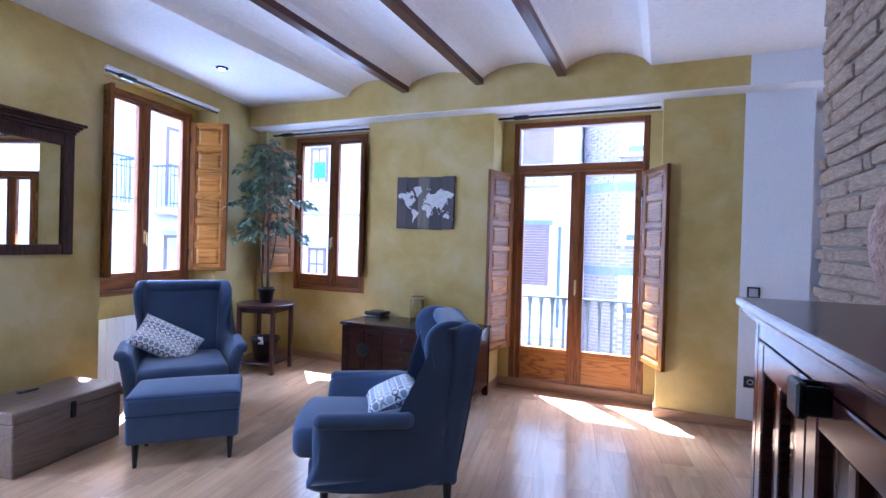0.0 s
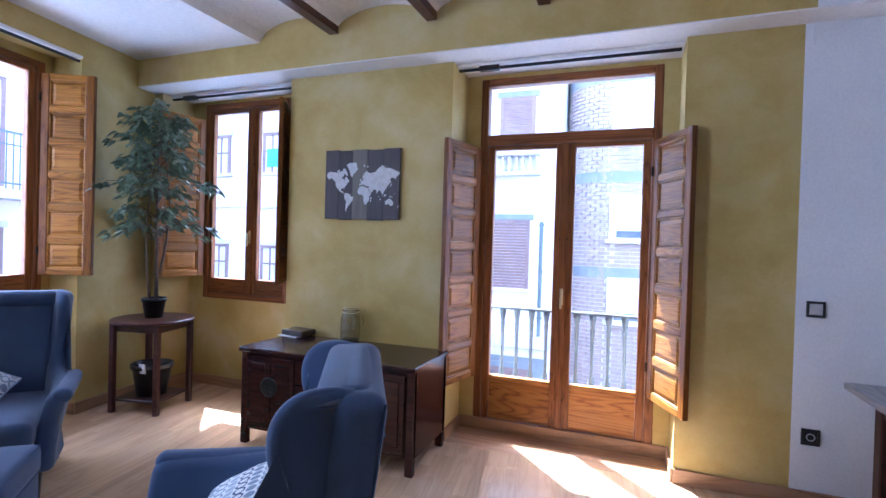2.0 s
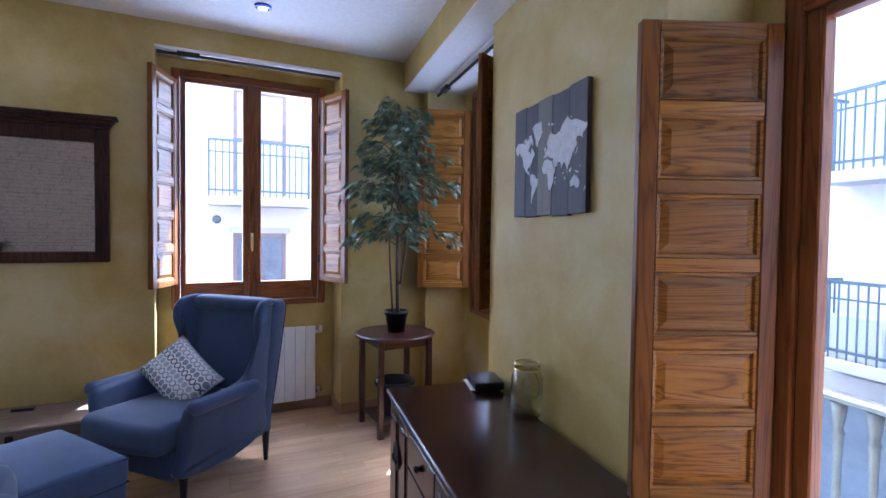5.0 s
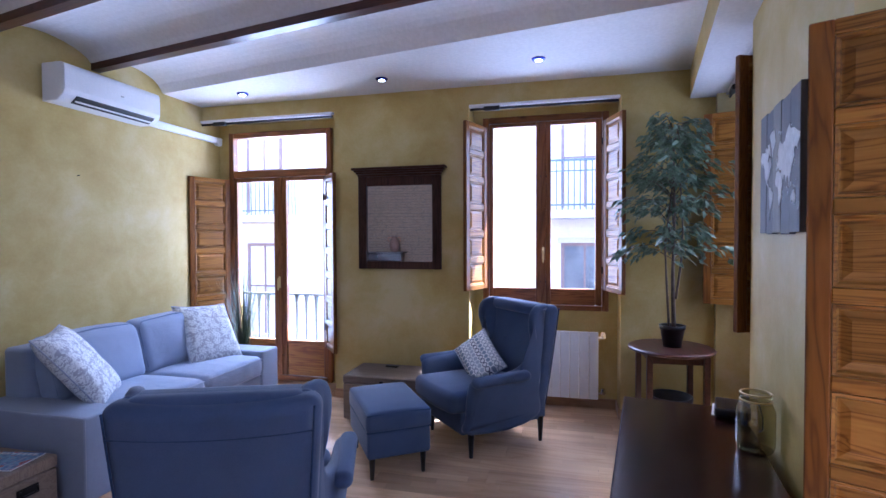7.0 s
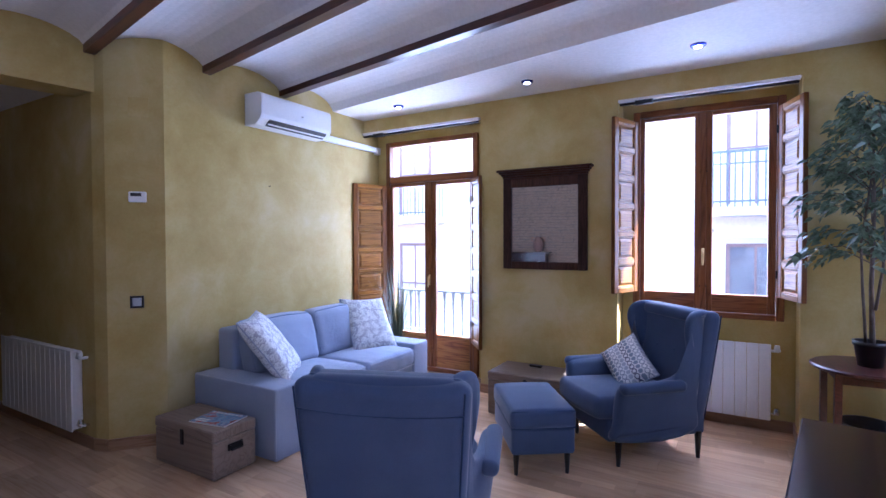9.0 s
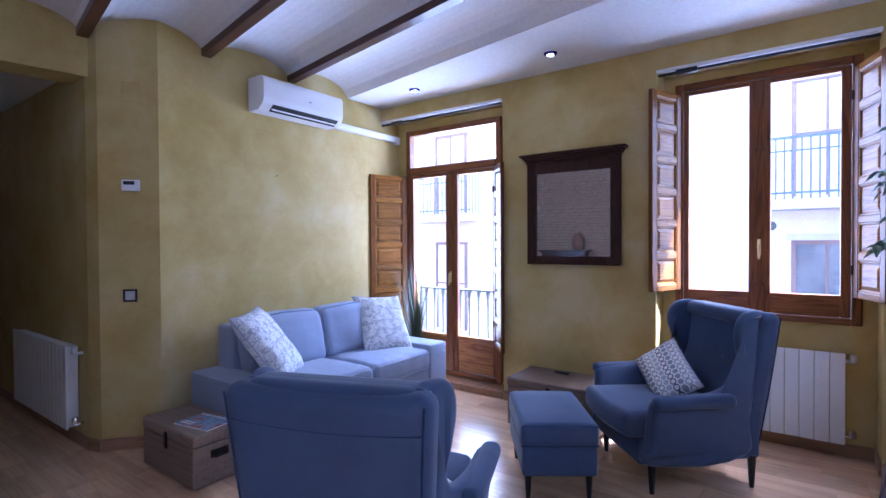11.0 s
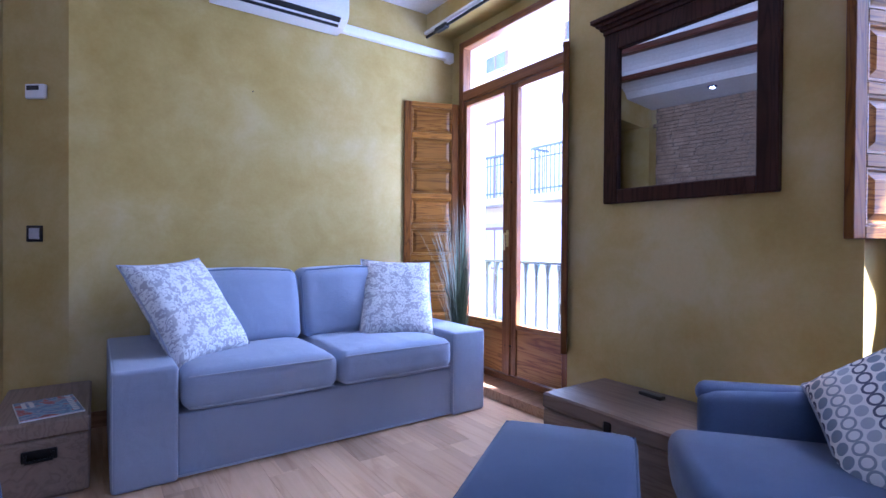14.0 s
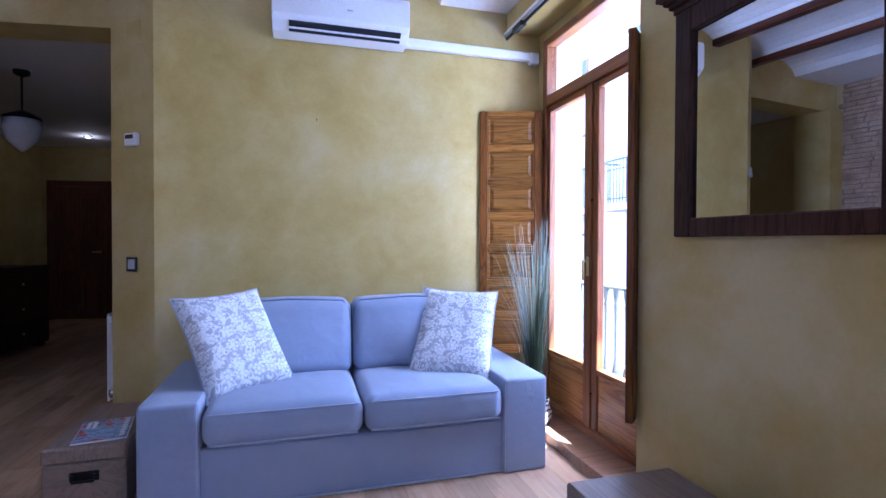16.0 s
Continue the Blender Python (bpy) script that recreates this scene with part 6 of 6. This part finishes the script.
def facade_window(t, x, z, w, h, kind, depth=0.12):
    """A window on a facade whose face is y = 0 and looks towards -y."""
    wn_ = part("window", boxed(x - 0.06, x + w + 0.06, -0.02, 0.03, z + h, z + h + 0.10, 0.004), SLATE_BLUE if kind == "blind" else STONE_TRIM, t)
    part("sill", boxed(x - 0.07, x + w + 0.07, -0.05, 0.03, z - 0.06, z, 0.004), STONE_TRIM, wn_)
    for x0, x1, z0, z1 in ((x, x + 0.06, z, z + h), (x + w - 0.06, x + w, z, z + h), (x + 0.06, x + w - 0.06, z + h - 0.06, z + h)):
        part("window_frame", boxed(x0, x1, -0.012, 0.05, z0, z1), ROLLER, wn_)
    if kind == "blind":
        n = 22
        bm = bmesh.new()
        for k in range(n):
            box(bm, x + 0.06, x + w - 0.06, -0.004, 0.02, z + k * (h - 0.06) / n + 0.003, z + (k + 1) * (h - 0.06) / n - 0.003)
        tagged(part("roller_blind", bm, ROLLER, wn_, "brown roller blind, let down"))
    else:
        k = 4 if w > 0.85 else 2
        part("glass", boxed(x + 0.06, x + w - 0.06, 0.012, 0.02, z, z + h - 0.06), CURTAIN if kind == "net" else DARK_PANE, wn_)
        for i in range(1, k):
            xx = x + 0.06 + (w - 0.12) * i / k
            part("glazing_bar", boxed(xx - 0.016, xx + 0.016, -0.006, 0.012, z, z + h - 0.06), ROLLER, wn_)
        part("glazing_bar", boxed(x + 0.06, x + w - 0.06, -0.005, 0.012, z + h * 0.52, z + h * 0.52 + 0.035), ROLLER, wn_)
    return wn_


def facade_balcony(t, x, z, w, units=0):
    """A small iron balcony on a facade."""
    b = part("balcony", boxed(x, x + w, -0.5, 0.0, z - 0.14, z, 0.01), STONE_TRIM, t)
    bm = boxed(x, x + w, -0.49, -0.46, z + 0.86, z + 0.9)
    box(bm, x, x + w, -0.49, -0.46, z + 0.08, z + 0.11)
    box(bm, x, x + w, -0.49, -0.46, z + 0.68, z + 0.70)
    n = int(w / 0.1)
    for k in range(n + 1):
        xx = x + k * w / n
        tube(bm, [(xx, -0.475, z), (xx, -0.475, z + 0.3), (xx, -0.475, z + 0.88)], 0.011, 6)
    for sx in (x + 0.012, x + w - 0.012):
        box(bm, sx - 0.012, sx + 0.012, -0.49, 0.0, z + 0.86, z + 0.9)
        for k in range(1, 4):
            tube(bm, [(sx, -0.12 * k, z), (sx, -0.12 * k, z + 0.88)], 0.011, 6)
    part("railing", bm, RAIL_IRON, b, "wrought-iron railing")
    for k in range(units):
        bm = boxed(x + 0.15 + k * 0.75, x + 0.72 + k * 0.75, -0.42, -0.16, z, z + 0.5, 0.01)
        u = part("condenser", bm, PLASTIC, b, "white air-conditioning unit")
    return b


# cream houses opposite the balcony
ho = thing("house", pose(0, 10.0, 0), "cream rendered town house with blinds and iron balconies", "house")
part("wall", boxed(-4.6, -1.02, 0.03, 6, STREET, 8.6), RENDER, ho)
part("cornice", boxed(-4.6, -1.02, -0.12, 0.03, -0.42, -0.20, 0.01), STONE_TRIM, ho)
part("shop_front", boxed(-4.5, -1.2, 0.0, 0.03, STREET + 0.2, -0.6), SLATE_BLUE, ho, "grey-blue shop front")
facade_window(ho, -2.36, 0.60, 0.84, 1.2, "blind")
facade_window(ho, -2.10, 2.95, 0.62, 1.0, "blind")
facade_window(ho, -2.3, -2.3, 0.9, 1.5, "blind")
bm = boxed(-2.2, -1.35, -0.22, 0.03, 2.90, 2.97, 0.004)
box(bm, -2.2, -1.35, -0.22, 0.03, 2.56, 2.62, 0.004)
for k in range(7):
    lathe(bm, [(0.03, 0), (0.045, 0.07), (0.02, 0.14), (0.035, 0.22), (0.02, 0.28)], 8, (-2.13 + k * 0.12, -0.1, 2.62))
part("balustrade", bm, STONE_TRIM, ho, "pale stone balustrade")
pipe = tube(bmesh.new(), [(-1.31, -0.04, -0.2), (-1.31, -0.04, 1.77)], 0.03, 10)
for z in (0.1, 0.9, 1.7):
    box(pipe, -1.35, -1.27, -0.05, 0.03, z, z + 0.03)
part("drainpipe", pipe, RAIL_IRON, ho, "dark iron drainpipe")
facade_window(ho, -3.58, 0.30, 0.95, 1.45, "net")
facade_window(ho, -3.58, 2.45, 0.95, 1.35, "blind")
facade_window(ho, -3.58, 4.9, 0.9, 1.4, "pane")
facade_balcony(ho, -4.13, 2.20, 1.8)
facade_balcony(ho, -4.13, 0.05, 1.8, 2)
for z in (4.6,):
    facade_balcony(ho, -2.9, z, 1.6)
    facade_window(ho, -2.55, z, 0.9, 1.7, "pane")

# pale pink house further along the street
PINK = mottled("pale_pink_render", (0.80, 0.70, 0.66), (0.87, 0.78, 0.74), 0.6, 30, 0.85, 0.2)
TEAL = mottled("teal_blind", (0.10, 0.42, 0.40), (0.14, 0.50, 0.48), 3, 40, 0.5, 0.1)
pk = thing("house", pose(0, 10.0, 0), "pale pink rendered town house with plain windows", "house")
part("wall", boxed(-18, -4.61, 0.03, 6, STREET, 8.2), PINK, pk)
part("cornice", boxed(-18, -4.61, -0.22, 0.03, 8.0, 8.2, 0.01), STONE_TRIM, pk)
for z in (-0.35, 2.0, 4.4):
    part("band", boxed(-18, -4.61, -0.05, 0.03, z, z + 0.16, 0.006), STONE_TRIM, pk, "pale floor band")
for x in (-5.9, -7.3, -8.7, -10.1, -11.5, -12.9):
    for z in (0.35, 2.75, 5.1):
        w_ = facade_window(pk, x, z, 0.5, 0.85, "net")
        if z > 1 and x in (-7.3, -11.5):
            part("sun_blind", boxed(x + 0.12, x + 0.44, -0.012, 0.0, z + 0.12, z + 0.5), TEAL, w_, "teal blind half drawn")

# brick apartment house with a rounded corner
bh = thing("apartment_house", pose(-0.12, 10.0, 0), "dark brick apartment house with blue-grey bands and a rounded corner", "apartment house")
outl = [(-0.86, 3.0)] + [(-0.86 + 0.75 * (1 - math.cos(a)), 0.75 * (1 - math.sin(a)) + 0.1) for a in np.linspace(0, math.pi / 2, 9)] + [(12, 0.1), (12, 6), (-0.86, 6)]
part("wall", slab(bmesh.new(), outl, STREET, 12), JOINT, bh)
for z in (-1.3, 0.86, 2.45, 4.1, 5.75):
    grown = [(x - 0.02, y - 0.02) for x, y in outl[:10]] + [(12, 0.07), (12, 0.2), (-0.1, 0.4), (-0.8, 2.9)]
    part("band", slab(bmesh.new(), grown, z, z + 0.17), SLATE_BLUE, bh, "blue-grey floor band")
for x in (-0.1, 2.3, 4.7):
    for z in (-1.75, 0.15, 1.50, 3.15, 4.8):
        w_ = part("window", boxed(x, x + 1.1, 0.03, 0.12, z, z + 0.72, 0.004), CURTAIN, bh, "white window panel")
        part("opening", boxed(x + 0.12, x + 0.62, 0.02, 0.05, z + 0.03, z + 0.14), DARK_PANE, w_)
        part("sill", boxed(x - 0.05, x + 1.15, 0.0, 0.12, z - 0.06, z), STONE_TRIM, w_)
# courses of brick on its face and round its corner
verts, faces = [], []


def course_box(x0, x1, y0, y1, z0, z1, turn=None):
    k = len(verts)
    for x, y, z in ((x0, y0, z0), (x1, y0, z0), (x1, y1, z0), (x0, y1, z0), (x0, y0, z1), (x1, y0, z1), (x1, y1, z1), (x0, y1, z1)):
        verts.append(turn @ Vector((x, y, z)) if turn else (x, y, z))
    faces.extend(tuple(k + i for i in f) for f in ((0, 1, 5, 4), (1, 2, 6, 5), (3, 0, 4, 7), (4, 5, 6, 7), (0, 3, 2, 1)))


z, r_ = -1.6, 0
while z < 5.9:
    x = -0.12 + (0.12 if r_ % 2 else 0)
    while x < 3.6:
        course_box(x, x + 0.234, 0.082, 0.13, z, z + 0.054)
        x += 0.24
    for k in range(7):
        a = (k + 0.25 + 0.5 * (r_ % 2)) / 7 * math.pi / 2
        cx, cy = -0.11 - 0.75 * math.cos(a), 0.85 - 0.75 * math.sin(a)
        course_box(-0.081, 0.081, -0.018, 0.03, z, z + 0.054, pose(cx, cy, 0, 0, 0, math.degrees(a) - 90))
    z, r_ = z + 0.066, r_ + 1
me = bpy.data.meshes.new("brick_courses")
me.from_pydata([tuple(v) for v in verts], [], faces)
me.materials.append(BRICK)
bc = new("brick_courses", me)
bc.parent = bh
tagged(bc, "courses of dark facing brick", kind="stuff")

# cream houses over the side street
hw = thing("house", UV @ pose(-5.2, 0, 0, 0, 0, 90), "pale rendered town house with iron balconies over the side street", "house")
part("wall", boxed(-20, 12, 0.03, 6, STREET, 8.4), RENDER, hw)
part("cornice", boxed(-20, 12, -0.25, 0.03, 8.2, 8.4, 0.01), STONE_TRIM, hw)
for x in (-8.0, -5.6, -3.2, 0.6, 3.45, 6.4, 8.8):
    facade_window(hw, x, 2.05, 0.85, 1.75, "net")
    facade_window(hw, x, -0.55, 0.85, 1.95, "net" if x != 3.45 else "pane")
    facade_window(hw, x, 4.9, 0.8, 1.5, "pane")
    facade_balcony(hw, x - 0.38, 1.98, 1.62)
part("drain", lathe(bmesh.new(), [(0.05, 0), (0.07, 0.03), (0.04, 0.05)], 14), RAIL_IRON, hw, "round vent cap").matrix_basis = pose(3.2, 0.03, 1.62, 90)

# ---- stones and boards, piece by piece ----
rng = random.Random(3)
rocks = []
for k in range(8):
    bm = boxed(-0.5, 0.5, -0.5, 0.5, -0.5, 0.5)
    bmesh.ops.bevel(bm, geom=list(bm.edges), offset=0.10, segments=1, affect="EDGES", profile=0.5)
    for v in bm.verts:
        v.co += Vector((rng.uniform(-0.05, 0.05), rng.uniform(-0.03, 0.03), rng.uniform(-0.06, 0.06)))
    me = bpy.data.meshes.new("stone")
    bm.to_mesh(me)
    bm.free()
    me.materials.append(STONE)
    rocks.append(me)
STONE_ROWS, z, count, extra = [], 0.02, 0, []
while z < 2.78:
    hh = rng.uniform(0.034, 0.052)
    y = 0.13 + rng.uniform(-0.05, 0.02)
    while y < 2.27:
        ln = rng.uniform(0.15, 0.31)
        if rng.random() < 0.12:
            ln = rng.uniform(0.05, 0.1)
        y1 = min(y + ln, 2.31 + rng.uniform(-0.02, 0.015))
        hidden = z + hh < 1.2 and y1 < 1.42 and y > 0.72
        if not hidden and y1 - y > 0.03:
            STONE_ROWS.append((y, y1, z, z + hh))
        y = y1 + rng.uniform(0.004, 0.010)
    z += hh + rng.uniform(0.004, 0.009)
STONE_ROWS.sort(key=lambda s: (s[2] < 0.9, -s[1]))
for k, (y0, y1, z0, z1) in enumerate(STONE_ROWS):
    m = Matrix.LocRotScale((0.855 + rng.uniform(-0.004, 0.005), (y0 + y1) / 2, (z0 + z1) / 2), Euler((rng.uniform(-0.03, 0.03), rng.uniform(-0.04, 0.04), rng.uniform(-0.02, 0.02))), (0.056, y1 - y0, z1 - z0))
    if k < 300:
        ob = new("stone", rocks[k % 8])
        ob.parent, ob.matrix_basis = stone_wall, m
    else:
        extra.append(m)
if extra:
    bm = bmesh.new()
    for k, m in enumerate(extra):
        g = bmesh.new()
        g.from_mesh(rocks[k % 8])
        bmesh.ops.transform(g, matrix=m, verts=g.verts)
        me = bpy.data.meshes.new("tmp")
        g.to_mesh(me)
        g.free()
        bm.from_mesh(me)
        bpy.data.meshes.remove(me)
    tagged(part("stone_courses", bm, STONE, stone_wall), "further courses of pale stone", kind="stuff")

floor_ob = bpy.data.objects["floor"]
PW, PL = 0.195, 1.28
board_meshes = {}


def board(u, v0, v1, parent):
    key = round(v1 - v0, 3)
    if key not in board_meshes:
        bm = boxed(0.0004, PW - 0.0004, 0, key - 0.0006, -0.012, 0.0, 0.0008)
        me = bpy.data.meshes.new("floor_board")
        bm.to_mesh(me)
        bm.free()
        me.materials.append(LAMINATE)
        board_meshes[key] = me
    ob = new("floor_board", board_meshes[key])
    ob.parent, ob.matrix_basis = parent, UV @ pose(u, v0, 0)


for c in range(39):
    u = -0.25 + c * PW
    end = (4.93 - 0.148 * (u + 0.1)) / 0.989
    v = -5.0 + (c * 0.47 % 1.0) * PL - PL
    while v < end - 0.02:
        a, b = max(v, -5.0), min(v + PL, end)
        if b - a > 0.05 and (u < 4.6 or b > 0) and u < 7.3 and (a > -2.4 or 2.3 < u < 5.6):
            board(u, a, b, floor_ob)
        v += PL
